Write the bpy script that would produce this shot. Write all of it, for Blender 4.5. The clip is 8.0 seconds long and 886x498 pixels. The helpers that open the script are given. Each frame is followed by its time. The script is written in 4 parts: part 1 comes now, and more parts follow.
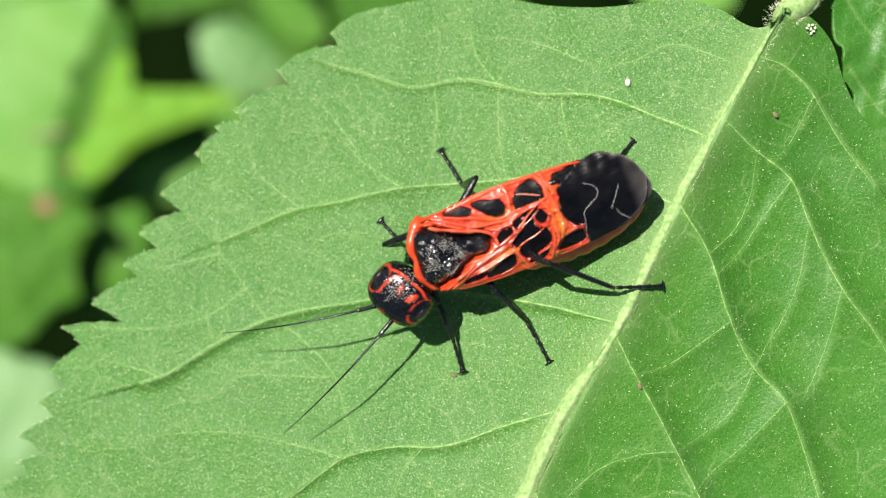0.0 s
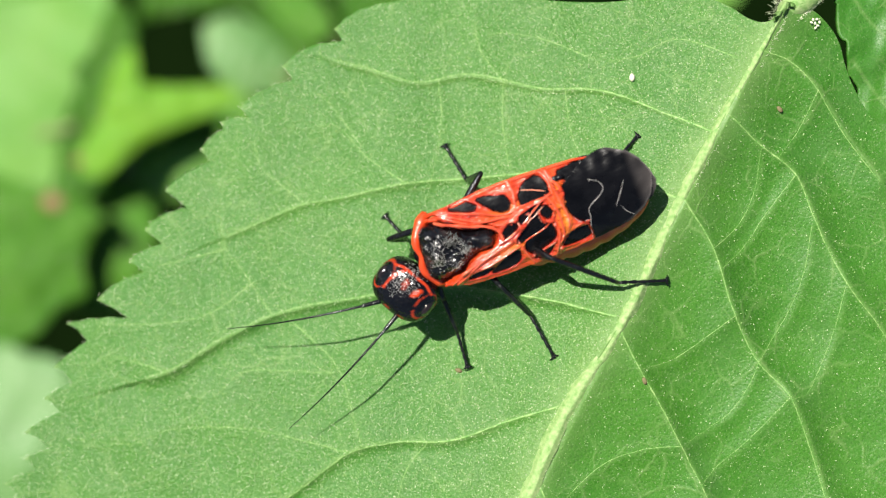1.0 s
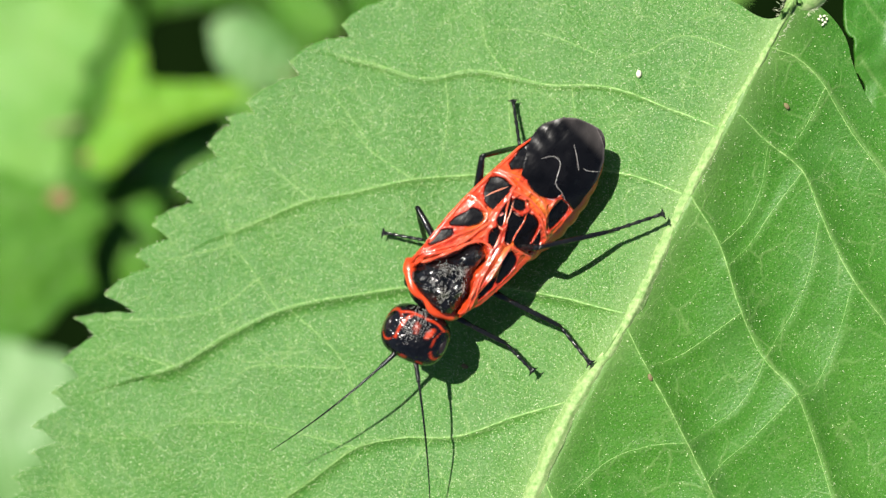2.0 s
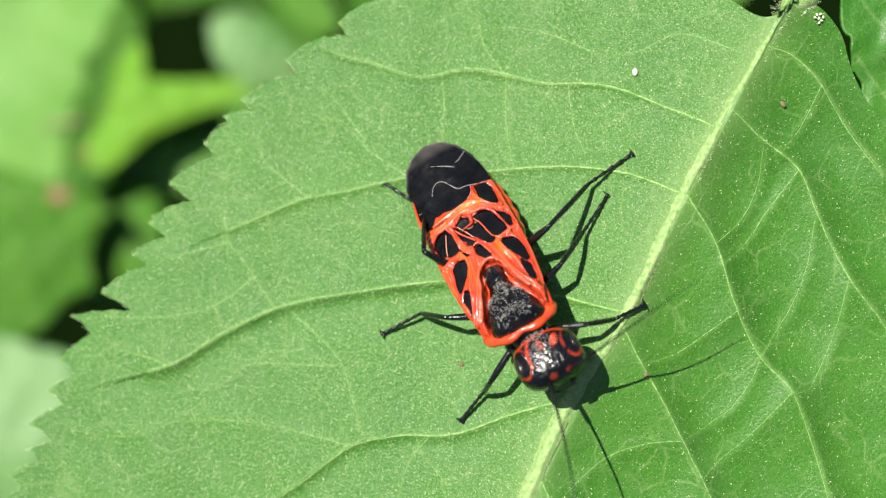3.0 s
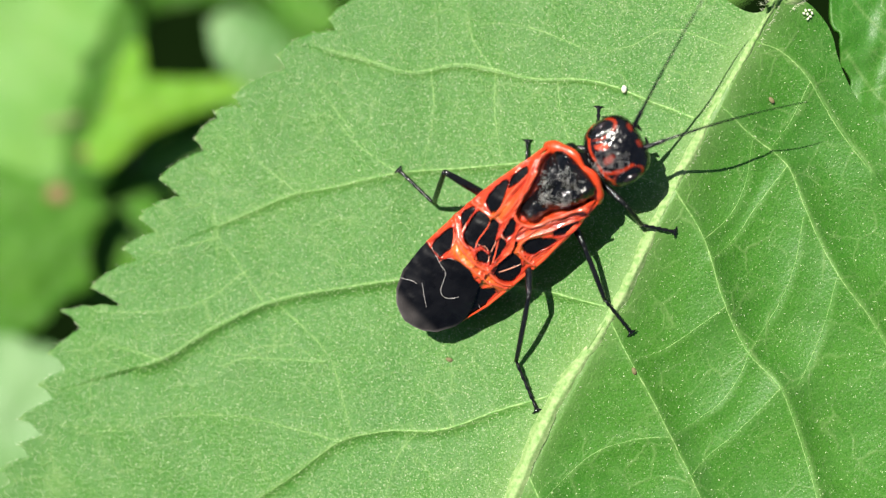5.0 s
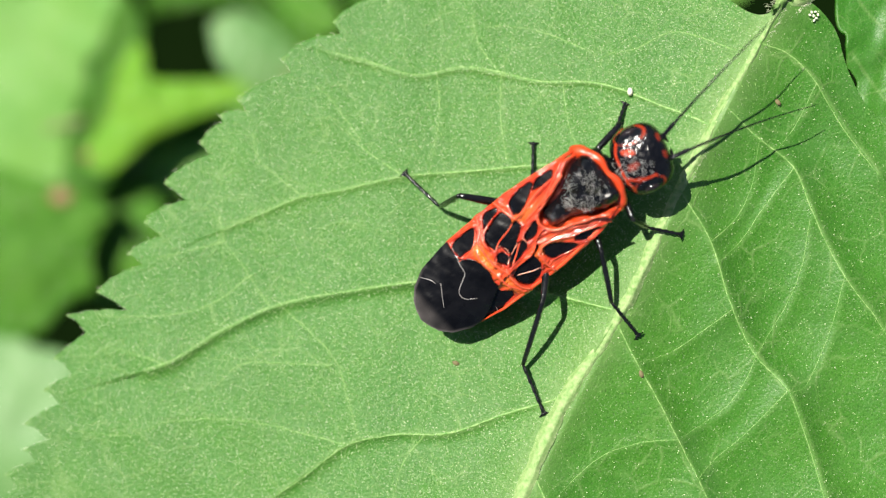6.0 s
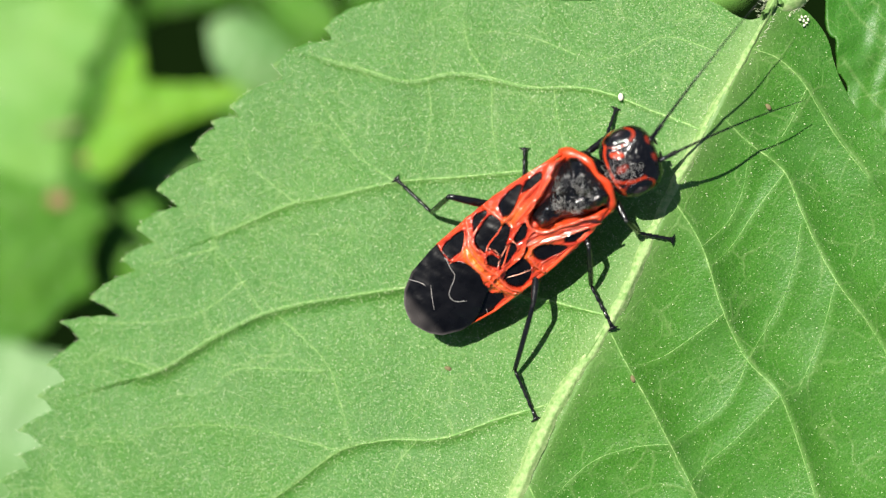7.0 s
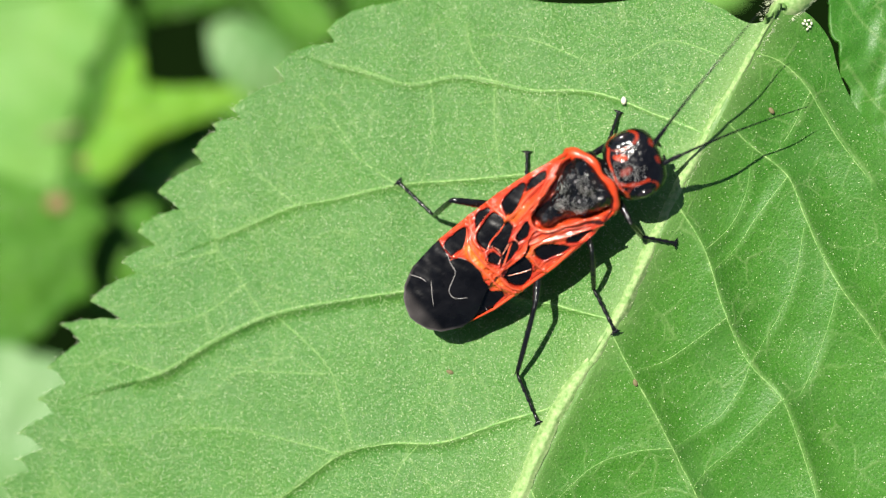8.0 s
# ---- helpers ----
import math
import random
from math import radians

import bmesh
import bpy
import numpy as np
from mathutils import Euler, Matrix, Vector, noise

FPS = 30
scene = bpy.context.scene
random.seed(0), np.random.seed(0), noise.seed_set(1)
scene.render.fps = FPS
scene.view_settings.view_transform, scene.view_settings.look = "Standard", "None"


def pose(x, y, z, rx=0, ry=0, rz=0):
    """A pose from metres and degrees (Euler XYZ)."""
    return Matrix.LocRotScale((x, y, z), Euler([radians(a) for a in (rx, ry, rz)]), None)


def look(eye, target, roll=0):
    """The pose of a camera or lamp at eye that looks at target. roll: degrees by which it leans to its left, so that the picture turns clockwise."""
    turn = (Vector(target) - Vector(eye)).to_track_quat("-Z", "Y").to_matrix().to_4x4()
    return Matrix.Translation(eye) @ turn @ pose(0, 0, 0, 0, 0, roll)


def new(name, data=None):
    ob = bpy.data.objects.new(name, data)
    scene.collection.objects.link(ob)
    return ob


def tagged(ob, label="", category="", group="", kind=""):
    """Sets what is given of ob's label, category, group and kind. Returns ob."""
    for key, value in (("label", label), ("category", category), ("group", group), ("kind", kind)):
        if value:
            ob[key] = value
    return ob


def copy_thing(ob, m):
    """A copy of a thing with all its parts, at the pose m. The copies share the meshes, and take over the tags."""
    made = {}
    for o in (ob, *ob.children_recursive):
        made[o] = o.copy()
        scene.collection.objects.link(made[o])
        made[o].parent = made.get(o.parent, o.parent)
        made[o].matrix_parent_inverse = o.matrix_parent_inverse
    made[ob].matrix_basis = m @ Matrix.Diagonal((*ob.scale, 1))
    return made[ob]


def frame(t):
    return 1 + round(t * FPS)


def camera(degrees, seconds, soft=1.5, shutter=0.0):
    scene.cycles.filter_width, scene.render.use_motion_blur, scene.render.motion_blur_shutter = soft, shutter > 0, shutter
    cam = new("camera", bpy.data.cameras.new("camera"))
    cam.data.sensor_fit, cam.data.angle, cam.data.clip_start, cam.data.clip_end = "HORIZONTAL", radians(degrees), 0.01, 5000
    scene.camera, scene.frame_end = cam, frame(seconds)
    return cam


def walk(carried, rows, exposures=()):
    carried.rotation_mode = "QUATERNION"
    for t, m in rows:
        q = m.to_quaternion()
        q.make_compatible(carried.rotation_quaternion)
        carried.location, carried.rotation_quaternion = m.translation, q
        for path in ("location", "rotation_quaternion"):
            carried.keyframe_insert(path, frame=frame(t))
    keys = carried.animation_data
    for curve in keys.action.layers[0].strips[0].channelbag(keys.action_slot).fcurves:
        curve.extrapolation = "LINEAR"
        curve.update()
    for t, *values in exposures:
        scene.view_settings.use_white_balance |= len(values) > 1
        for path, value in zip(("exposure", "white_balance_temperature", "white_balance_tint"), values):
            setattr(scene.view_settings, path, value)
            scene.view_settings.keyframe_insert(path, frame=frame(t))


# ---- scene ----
# ---- camera and its path ----
MM = 0.001
RISE = 0.0546                     # the camera's height over the leaf's level
LENS = 38.0

cam = camera(LENS, 8.0, 1.3)
cam.data.dof.use_dof = True
cam.data.dof.focus_distance = 0.0518
cam.data.dof.aperture_fstop = 31.0
walk(cam, [
    (0, pose(-0.00011, -0.00001, 0.05451, 0.220, -0.328, 0.138)),
    (0.5, pose(-0.00010, -0.00002, 0.05457, 0.106, -0.144, 0.017)),
    (1, pose(0.00000, -0.00000, 0.05460, 0.000, 0.000, 0.000)),
    (1.5, pose(-0.00005, -0.00012, 0.05462, -0.001, 0.137, 0.129)),
    (2.8, pose(0.00023, -0.00004, 0.05465, -0.246, 0.507, 0.195)),
    (3, pose(0.00023, -0.00004, 0.05465, -0.223, 0.358, 0.195)),
    (3.5, pose(0.00033, -0.00019, 0.05459, -0.182, 0.366, 0.191)),
    (4, pose(0.00079, -0.00025, 0.05475, -0.132, 0.484, 0.243)),
    (4.5, pose(0.00100, -0.00035, 0.05474, -0.064, 0.578, 0.424)),
    (5.8, pose(0.00069, -0.00015, 0.05461, -0.362, 0.559, 0.114)),
    (6, pose(0.00069, -0.00015, 0.05461, -0.161, 0.622, 0.114)),
    (6.5, pose(0.00060, -0.00007, 0.05455, -0.161, 0.582, 0.015)),
    (7, pose(0.00109, 0.00009, 0.05471, -0.173, 0.686, -0.101)),
    (7.5, pose(0.00107, 0.00009, 0.05479, -0.111, 0.668, -0.091)),
    (8, pose(0.00088, 0.00004, 0.05459, 0.025, 0.559, 0.041)),
], [(0, 0.82), (8, 0.82)])

# ---- world and sun ----
SUN = Vector((-0.45, 0.37, 1.0)).normalized()
world = bpy.data.worlds.new("sky")
scene.world = world
world.use_nodes = True
sky = world.node_tree.nodes.new("ShaderNodeTexSky")
sky.sky_type, sky.sun_disc = "NISHITA", False
sky.sun_elevation = math.asin(SUN.z)
sky.sun_rotation = math.atan2(SUN.x, SUN.y)
back = world.node_tree.nodes["Background"]
back.inputs["Strength"].default_value = 0.042
world.node_tree.links.new(sky.outputs[0], back.inputs["Color"])
sun = new("sun", bpy.data.lights.new("sun", "SUN"))
sun.data.energy, sun.data.angle, sun.data.color = 4.9, radians(0.6), (1.0, 0.95, 0.86)
sun.matrix_world = look(SUN, (0, 0, 0))


# ---- materials ----
class Nodes:
    """A small hand for node trees."""

    def __init__(self, name):
        self.mat = bpy.data.materials.new(name)
        self.mat.use_nodes = True
        self.tree = self.mat.node_tree
        self.shader = self.tree.nodes["Principled BSDF"]
        self.out = self.tree.nodes["Material Output"]
        self.where = self.tree.nodes.new("ShaderNodeTexCoord").outputs["Object"]

    def add(self, kind, **values):
        node = self.tree.nodes.new(kind)
        for key, value in values.items():
            self.put(node.inputs[key.replace("_", " ")], value)
        return node

    def put(self, socket, value):
        if isinstance(value, bpy.types.NodeSocket):
            self.tree.links.new(value, socket)
        else:
            socket.default_value = value

    def noise(self, scale, detail=3.0, rough=0.55):
        return self.add("ShaderNodeTexNoise", Vector=self.where, Scale=scale, Detail=detail, Roughness=rough).outputs["Fac"]

    def streaks(self, scale, squeeze):
        node = self.tree.nodes.new("ShaderNodeVectorMath")
        node.operation = "MULTIPLY"
        self.put(node.inputs[0], self.where)
        node.inputs[1].default_value = (squeeze, 1.0, 1.0)
        return self.add("ShaderNodeTexNoise", Vector=node.outputs[0], Scale=scale, Detail=3.0).outputs["Fac"]

    def cells(self, scale, feature="DISTANCE_TO_EDGE"):
        node = self.add("ShaderNodeTexVoronoi", Vector=self.where, Scale=scale)
        node.feature = feature
        return node.outputs["Distance"]

    def ramp(self, fac, a, b, low=0.0, high=1.0):
        node = self.add("ShaderNodeMapRange", Value=fac)
        for name, v in (("From Min", a), ("From Max", b), ("To Min", low), ("To Max", high)):
            node.inputs[name].default_value = v
        return node.outputs["Result"]

    def mix(self, fac, a, b):
        node = self.tree.nodes.new("ShaderNodeMix")
        node.data_type = "RGBA"
        self.put(node.inputs[0], fac)
        for socket, v in ((node.inputs[6], a), (node.inputs[7], b)):
            self.put(socket, v if isinstance(v, bpy.types.NodeSocket) else (*v, 1.0))
        return node.outputs[2]

    def math(self, op, a, b=0.0):
        node = self.tree.nodes.new("ShaderNodeMath")
        node.operation = op
        self.put(node.inputs[0], a)
        self.put(node.inputs[1], b)
        return node.outputs[0]

    def attribute(self, name):
        node = self.tree.nodes.new("ShaderNodeAttribute")
        node.attribute_name = name
        return node.outputs["Fac"]

    def bump(self, height, distance, strength=1.0, under=None):
        node = self.add("ShaderNodeBump", Height=height, Distance=distance, Strength=strength)
        if under:
            self.tree.links.new(under, node.inputs["Normal"])
        return node.outputs["Normal"]

    def done(self, colour, rough, normal=None, metal=0.0, spec=0.5, coat=0.0, see_through=0.0, glow=None):
        p = self.shader
        self.put(p.inputs["Base Color"], colour if isinstance(colour, bpy.types.NodeSocket) else (*colour, 1.0))
        self.put(p.inputs["Roughness"], rough)
        p.inputs["Metallic"].default_value = metal
        self.put(p.inputs["Specular IOR Level"], spec)
        self.put(p.inputs["Coat Weight"], coat)
        p.inputs["Coat Roughness"].default_value = 0.1
        if normal:
            self.tree.links.new(normal, p.inputs["Normal"])
        if see_through:
            thin = self.tree.nodes.new("ShaderNodeBsdfTranslucent")
            self.put(thin.inputs["Color"], glow if isinstance(glow, bpy.types.NodeSocket) else (*glow, 1.0))
            blend = self.tree.nodes.new("ShaderNodeMixShader")
            blend.inputs[0].default_value = see_through
            self.tree.links.new(p.outputs[0], blend.inputs[1])
            self.tree.links.new(thin.outputs[0], blend.inputs[2])
            self.tree.links.new(blend.outputs[0], self.out.inputs["Surface"])
        return self.mat


def leaf_surface(name, green, pale, yellow, glow, share=0.25, rough=0.42, fine=1.0, spec=0.5):
    n = Nodes(name)
    vein = n.attribute("vein")
    # down scales the pale speckle, so the left half's sheen sits in the colour
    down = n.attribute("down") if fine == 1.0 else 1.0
    patch = n.noise(160, 4)
    grain = n.noise(17000 * fine, 3, 0.6)
    pits = n.cells(8200 * fine, "F1")
    bent = n.tree.nodes.new("ShaderNodeVectorMath")
    bent.operation = "MULTIPLY_ADD"
    warp = n.add("ShaderNodeTexNoise", Vector=n.where, Scale=900 * fine, Detail=2.0)
    n.put(bent.inputs[0], warp.outputs["Color"])
    bent.inputs[1].default_value = [0.0007 / fine] * 3
    n.put(bent.inputs[2], n.where)
    meshes = []
    for scale, width in ((620, 0.045), (1900, 0.07)):
        node = n.add("ShaderNodeTexVoronoi", Vector=bent.outputs[0], Scale=scale * fine)
        node.feature = "DISTANCE_TO_EDGE"
        meshes.append(n.ramp(node.outputs["Distance"], 0.0, width, 1.0, 0.0))
    faint = n.ramp(n.noise(500 * fine, 2), 0.42, 0.62)
    net = n.math("MULTIPLY", meshes[0], faint)
    small_net = n.math("MULTIPLY", meshes[1], n.ramp(n.noise(800 * fine, 2), 0.45, 0.65))
    base = n.mix(n.ramp(patch, 0.35, 0.7), green, yellow)
    base = n.mix(n.math("MULTIPLY", n.ramp(n.noise(1500 * fine, 3), 0.5, 0.68), 0.22), base, tuple(0.62 * v for v in green))
    base = n.mix(n.math("MULTIPLY", n.ramp(pits, 0.12, 0.4, 1.0, 0.0), 0.55), base, tuple(0.40 * v for v in green))
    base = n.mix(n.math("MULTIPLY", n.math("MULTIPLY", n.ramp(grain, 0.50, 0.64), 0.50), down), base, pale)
    cool = n.math("MULTIPLY", n.ramp(n.noise(420, 3), 0.48, 0.66), 0.35 * fine)
    base = n.mix(cool, base, (0.08, 0.21, 0.045))
    base = n.mix(n.math("MULTIPLY", net, 0.30), base, pale)
    base = n.mix(n.math("MULTIPLY", small_net, 0.16), base, pale)
    # pale hair specks, with the blade's glitter put into the colour
    dots = n.math("MULTIPLY", n.ramp(n.cells(9000 * fine, "F1"), 0.16, 0.29, 1.0, 0.0), n.ramp(n.noise(5200 * fine, 2), 0.46, 0.58))
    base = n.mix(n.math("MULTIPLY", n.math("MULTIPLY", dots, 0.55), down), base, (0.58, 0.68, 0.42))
    base = n.mix(n.math("MULTIPLY", vein, 0.85), base, pale)
    tone = n.mix(n.math("MULTIPLY", vein, 0.4), glow, pale)
    normal = n.bump(n.noise(1300 * fine, 3), 0.00010, 0.10)
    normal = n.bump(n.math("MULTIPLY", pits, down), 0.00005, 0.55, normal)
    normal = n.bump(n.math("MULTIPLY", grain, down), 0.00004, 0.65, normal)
    normal = n.bump(n.math("ADD", net, n.math("MULTIPLY", small_net, 0.5)), 0.00006, 0.2, normal)
    return n.done(base, n.ramp(grain, 0.3, 0.7, rough + 0.1, rough - 0.1), normal, spec=spec, see_through=share, glow=tone)


def plain_surface(name, colour, other, rough, scale=900, relief=0.00003, spec=0.5, coat=0.0):
    n = Nodes(name)
    fac = n.noise(scale, 4)
    normal = n.bump(n.noise(scale * 4, 3), relief, 0.6)
    return n.done(n.mix(n.ramp(fac, 0.3, 0.7), colour, other), rough, normal, spec=spec, coat=coat)


def two_tone(name, ground, mark, rough=0.22, hairs=0.0):
    """Shell with a second colour where the 'mark' field says so, pale grey where 'line' says so."""
    n = Nodes(name)
    fac = n.noise(1500, 4)
    low = n.mix(n.ramp(fac, 0.3, 0.75), ground[0], ground[1])
    high = n.mix(n.ramp(fac, 0.3, 0.75), mark[0], mark[1])
    low = n.mix(n.ramp(n.attribute("near"), 0.0, 1.0, 0.0, 0.8), low, (0.30, 0.012, 0.006))
    colour = n.mix(n.attribute("mark"), low, high)
    # pale grey of the wing tip: haze and glints put into the colour
    colour = n.mix(n.attribute("line"), colour, (0.36, 0.32, 0.30))
    colour = n.mix(n.attribute("gold"), colour, (0.75, 0.26, 0.02))
    if hairs:
        normal = n.bump(n.noise(6000, 1), 0.00006, 1.0)
    else:
        fold = n.math("MULTIPLY", n.streaks(3600, 0.35), n.ramp(n.attribute("mark"), 0.0, 1.0, 1.0, 0.1))
        normal = n.bump(fold, 0.0003, 1.0)
    if hairs:
        dust = n.ramp(n.cells(17000, "F1"), 0.22, 0.38, 1.0, 0.0)
        dust = n.math("MULTIPLY", dust, n.ramp(n.math("MULTIPLY", n.noise(1900, 2), n.attribute("hair")), 0.3, 0.55))
        colour = n.mix(n.math("MULTIPLY", dust, hairs), colour, (0.55, 0.52, 0.48))
    gloss = n.ramp(n.attribute("mark"), 0.0, 1.0, 0.05 if hairs else 0.6, 0.05 if hairs else 0.18)
    spec = n.ramp(n.attribute("mark"), 0.0, 1.0, 0.5 if hairs else 0.75, 0.4 if hairs else 0.16)
    rough_at = n.math("ADD", n.ramp(fac, 0.3, 0.7, rough - 0.06, rough + 0.1), n.ramp(n.attribute("mark"), 0.0, 1.0, 0.0, 0.0 if hairs else 0.10))
    return n.done(colour, rough_at, normal, spec=spec, coat=gloss)


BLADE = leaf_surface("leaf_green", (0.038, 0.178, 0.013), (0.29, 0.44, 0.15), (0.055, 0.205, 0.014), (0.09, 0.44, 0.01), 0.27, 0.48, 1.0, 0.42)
RIB = plain_surface("rib_pale_green", (0.14, 0.30, 0.06), (0.36, 0.47, 0.2), 0.5, 5200, 0.0001)
CRUMB = plain_surface("crumb_brown", (0.17, 0.15, 0.06), (0.12, 0.09, 0.04), 0.7, 3000)


VEIN_LINE = plain_surface("vein_pale_green", (0.08, 0.25, 0.035), (0.30, 0.46, 0.15), 0.5, 6000, 0.00003, 0.4)


def speck_surface():
    n = Nodes("speck_pale")
    chance = n.tree.nodes.new("ShaderNodeNewGeometry").outputs["Random Per Island"]
    return n.done(n.mix(n.ramp(chance, 0.45, 1.0), (0.24, 0.42, 0.12), (0.58, 0.68, 0.40)), 0.38)


SPECK = speck_surface()
HAIR = plain_surface("leaf_hair", (0.62, 0.68, 0.45), (0.72, 0.75, 0.55), 0.4, 4000)
FUZZ = plain_surface("shell_hair", (0.46, 0.45, 0.42), (0.62, 0.60, 0.57), 0.35, 4000)
GRIT = plain_surface("white_grain", (0.75, 0.74, 0.62), (0.6, 0.55, 0.4), 0.6, 3000)
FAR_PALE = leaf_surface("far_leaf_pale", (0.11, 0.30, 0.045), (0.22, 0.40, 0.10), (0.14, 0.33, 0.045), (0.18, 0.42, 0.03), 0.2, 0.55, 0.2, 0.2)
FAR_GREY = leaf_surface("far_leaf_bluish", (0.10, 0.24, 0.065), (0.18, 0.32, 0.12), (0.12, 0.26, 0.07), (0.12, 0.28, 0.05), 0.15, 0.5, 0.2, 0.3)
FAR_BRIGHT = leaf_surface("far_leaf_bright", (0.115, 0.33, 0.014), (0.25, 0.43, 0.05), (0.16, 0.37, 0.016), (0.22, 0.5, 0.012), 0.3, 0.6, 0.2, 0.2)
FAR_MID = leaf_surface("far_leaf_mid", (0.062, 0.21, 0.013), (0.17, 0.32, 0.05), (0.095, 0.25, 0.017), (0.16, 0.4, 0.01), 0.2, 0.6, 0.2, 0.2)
# darker copy of the leaf green, with the shade underneath put into the colour
FAR_SHADED = leaf_surface("far_leaf_shaded", (0.034, 0.125, 0.012), (0.07, 0.17, 0.02), (0.05, 0.14, 0.012), (0.06, 0.18, 0.005), 0.2, 0.75, 0.2, 0.1)
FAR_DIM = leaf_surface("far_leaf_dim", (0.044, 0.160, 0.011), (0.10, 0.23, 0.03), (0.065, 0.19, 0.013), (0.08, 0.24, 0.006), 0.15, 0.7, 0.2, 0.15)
STEM = plain_surface("stem_green", (0.12, 0.2, 0.05), (0.17, 0.17, 0.06), 0.5, 700)
WITHER = plain_surface("leaf_red_brown", (0.20, 0.075, 0.035), (0.15, 0.09, 0.03), 0.6, 500)
# near-black green: the shade between the plants is put into the soil's colour
SOIL = plain_surface("soil_shaded", (0.0025, 0.007, 0.0015), (0.004, 0.010, 0.002), 0.95, 60, 0.002, 0.0)
RED = ((0.50, 0.036, 0.009), (0.68, 0.075, 0.016))
BLACK = ((0.002, 0.002, 0.0025), (0.005, 0.005, 0.006))
WING = two_tone("wing_red_black", RED, BLACK, 0.16)
SHELL = two_tone("shell_black_red", BLACK, RED, 0.15, 0.12)
HEAD_SHELL = two_tone("shell_black_red_matt", BLACK, ((0.45, 0.035, 0.01), (0.6, 0.06, 0.015)), 0.16, 0.15)
VEIN = plain_surface("vein_red", (0.56, 0.05, 0.015), (0.70, 0.12, 0.05), 0.16, 1500, 0.00004, 0.7, 1.0)
THIN_VEIN = plain_surface("vein_salmon", (0.62, 0.2, 0.12), (0.66, 0.30, 0.2), 0.25, 1500, 0.00002, 0.6, 0.4)
PALE_VEIN = plain_surface("vein_pale", (0.26, 0.24, 0.23), (0.42, 0.40, 0.38), 0.3, 1500, 0.00002, 0.5, 0.2)
RED_SHELL = plain_surface("shell_red", RED[0], RED[1], 0.28, 1500, 0.00004, 0.6, 0.3)
BLACK_SHELL = plain_surface("shell_black", BLACK[0], (0.008, 0.008, 0.009), 0.2, 1500, 0.00006, 0.5, 0.0)
EYE = plain_surface("eye_black", (0.008, 0.006, 0.006), (0.02, 0.012, 0.01), 0.12, 6000, 0.00001, 0.6, 0.5)


# ---- building ----
def mesh_object(name, verts, faces, material, smooth=True):
    data = bpy.data.meshes.new(name)
    data.from_pydata(verts, [], faces)
    data.materials.append(material)
    if smooth:
        data.polygons.foreach_set("use_smooth", [True] * len(data.polygons))
    data.update()
    return new(name, data)


def under(ob, parent, label=""):
    ob.parent = parent
    return tagged(ob, label)


def field(ob, name, values):
    layer = ob.data.attributes.new(name, "FLOAT", "POINT")
    layer.data.foreach_set("value", np.asarray(values, dtype=np.float32))


def grid_faces(rows, cols, ring=False):
    i = np.arange(rows - 1)[:, None] * cols
    j = np.arange(cols if ring else cols - 1)[None, :]
    k = (j + 1) % cols
    return np.stack([i + j, i + k, i + cols + k, i + cols + j], -1).reshape(-1, 4).tolist()


def spline(points, count):
    """Even points along a smooth curve through the given ones."""
    p = np.array(points, float)
    p = np.vstack([2 * p[0] - p[1], p, 2 * p[-1] - p[-2]])
    out = []
    for i in range(1, len(p) - 2):
        t = np.linspace(0, 1, 24, endpoint=False)[:, None]
        a, b, c, d = p[i - 1], p[i], p[i + 1], p[i + 2]
        out.append(0.5 * (2 * b + (c - a) * t + (2 * a - 5 * b + 4 * c - d) * t ** 2 + (3 * b - a - 3 * c + d) * t ** 3))
    return even(np.vstack(out + [p[-2][None]]), count)


def even(line, count):
    far = np.concatenate([[0], np.cumsum(np.linalg.norm(np.diff(line, axis=0), axis=1))])
    at = np.linspace(0, far[-1], count)
    return np.stack([np.interp(at, far, line[:, k]) for k in range(line.shape[1])], 1)


def tube(points, radii, sides=8):
    """Verts and faces of a round tube with closed ends."""
    pts = [Vector(p) for p in points]
    verts, side = [], Vector((0.13, 0.21, 1)).normalized()
    for i, p in enumerate(pts):
        way = (pts[min(i + 1, len(pts) - 1)] - pts[max(i - 1, 0)]).normalized()
        side = (side - way * side.dot(way)).normalized()
        other = way.cross(side)
        for k in range(sides):
            a = 2 * math.pi * k / sides
            verts.append(p + (side * math.cos(a) + other * math.sin(a)) * radii[i])
    faces = grid_faces(len(pts), sides, True)
    verts += [pts[0], pts[-1]]
    last = (len(pts) - 1) * sides
    faces += [[(k + 1) % sides, k, len(verts) - 2] for k in range(sides)]
    faces += [[last + k, last + (k + 1) % sides, len(verts) - 1] for k in range(sides)]
    return [tuple(v) for v in verts], faces


def joined(*pieces):
    verts, faces = [], []
    for v, f in pieces:
        faces += [[i + len(verts) for i in face] for face in f]
        verts += v
    return verts, faces


def blob(centre, size, rows=14, cols=20, power=1.0):
    """A rounded body; power below 1 makes it boxier."""
    verts = []
    bend = lambda v: math.copysign(abs(v) ** power, v)
    for i in range(rows):
        a = -math.pi / 2 + math.pi * (i + 0.001) / (rows - 1 + 0.002)
        for j in range(cols):
            b = 2 * math.pi * j / cols
            verts.append((centre[0] + size[0] * bend(math.sin(a)),
                          centre[1] + size[1] * bend(math.cos(a)) * bend(math.cos(b)),
                          centre[2] + size[2] * bend(math.cos(a)) * bend(math.sin(b))))
    return verts, grid_faces(rows, cols, True)


def around(at, line, reach):
    """The points within reach of a polyline's bounding box."""
    return np.nonzero(((at > line.min(0) - reach) & (at < line.max(0) + reach)).all(1))[0]


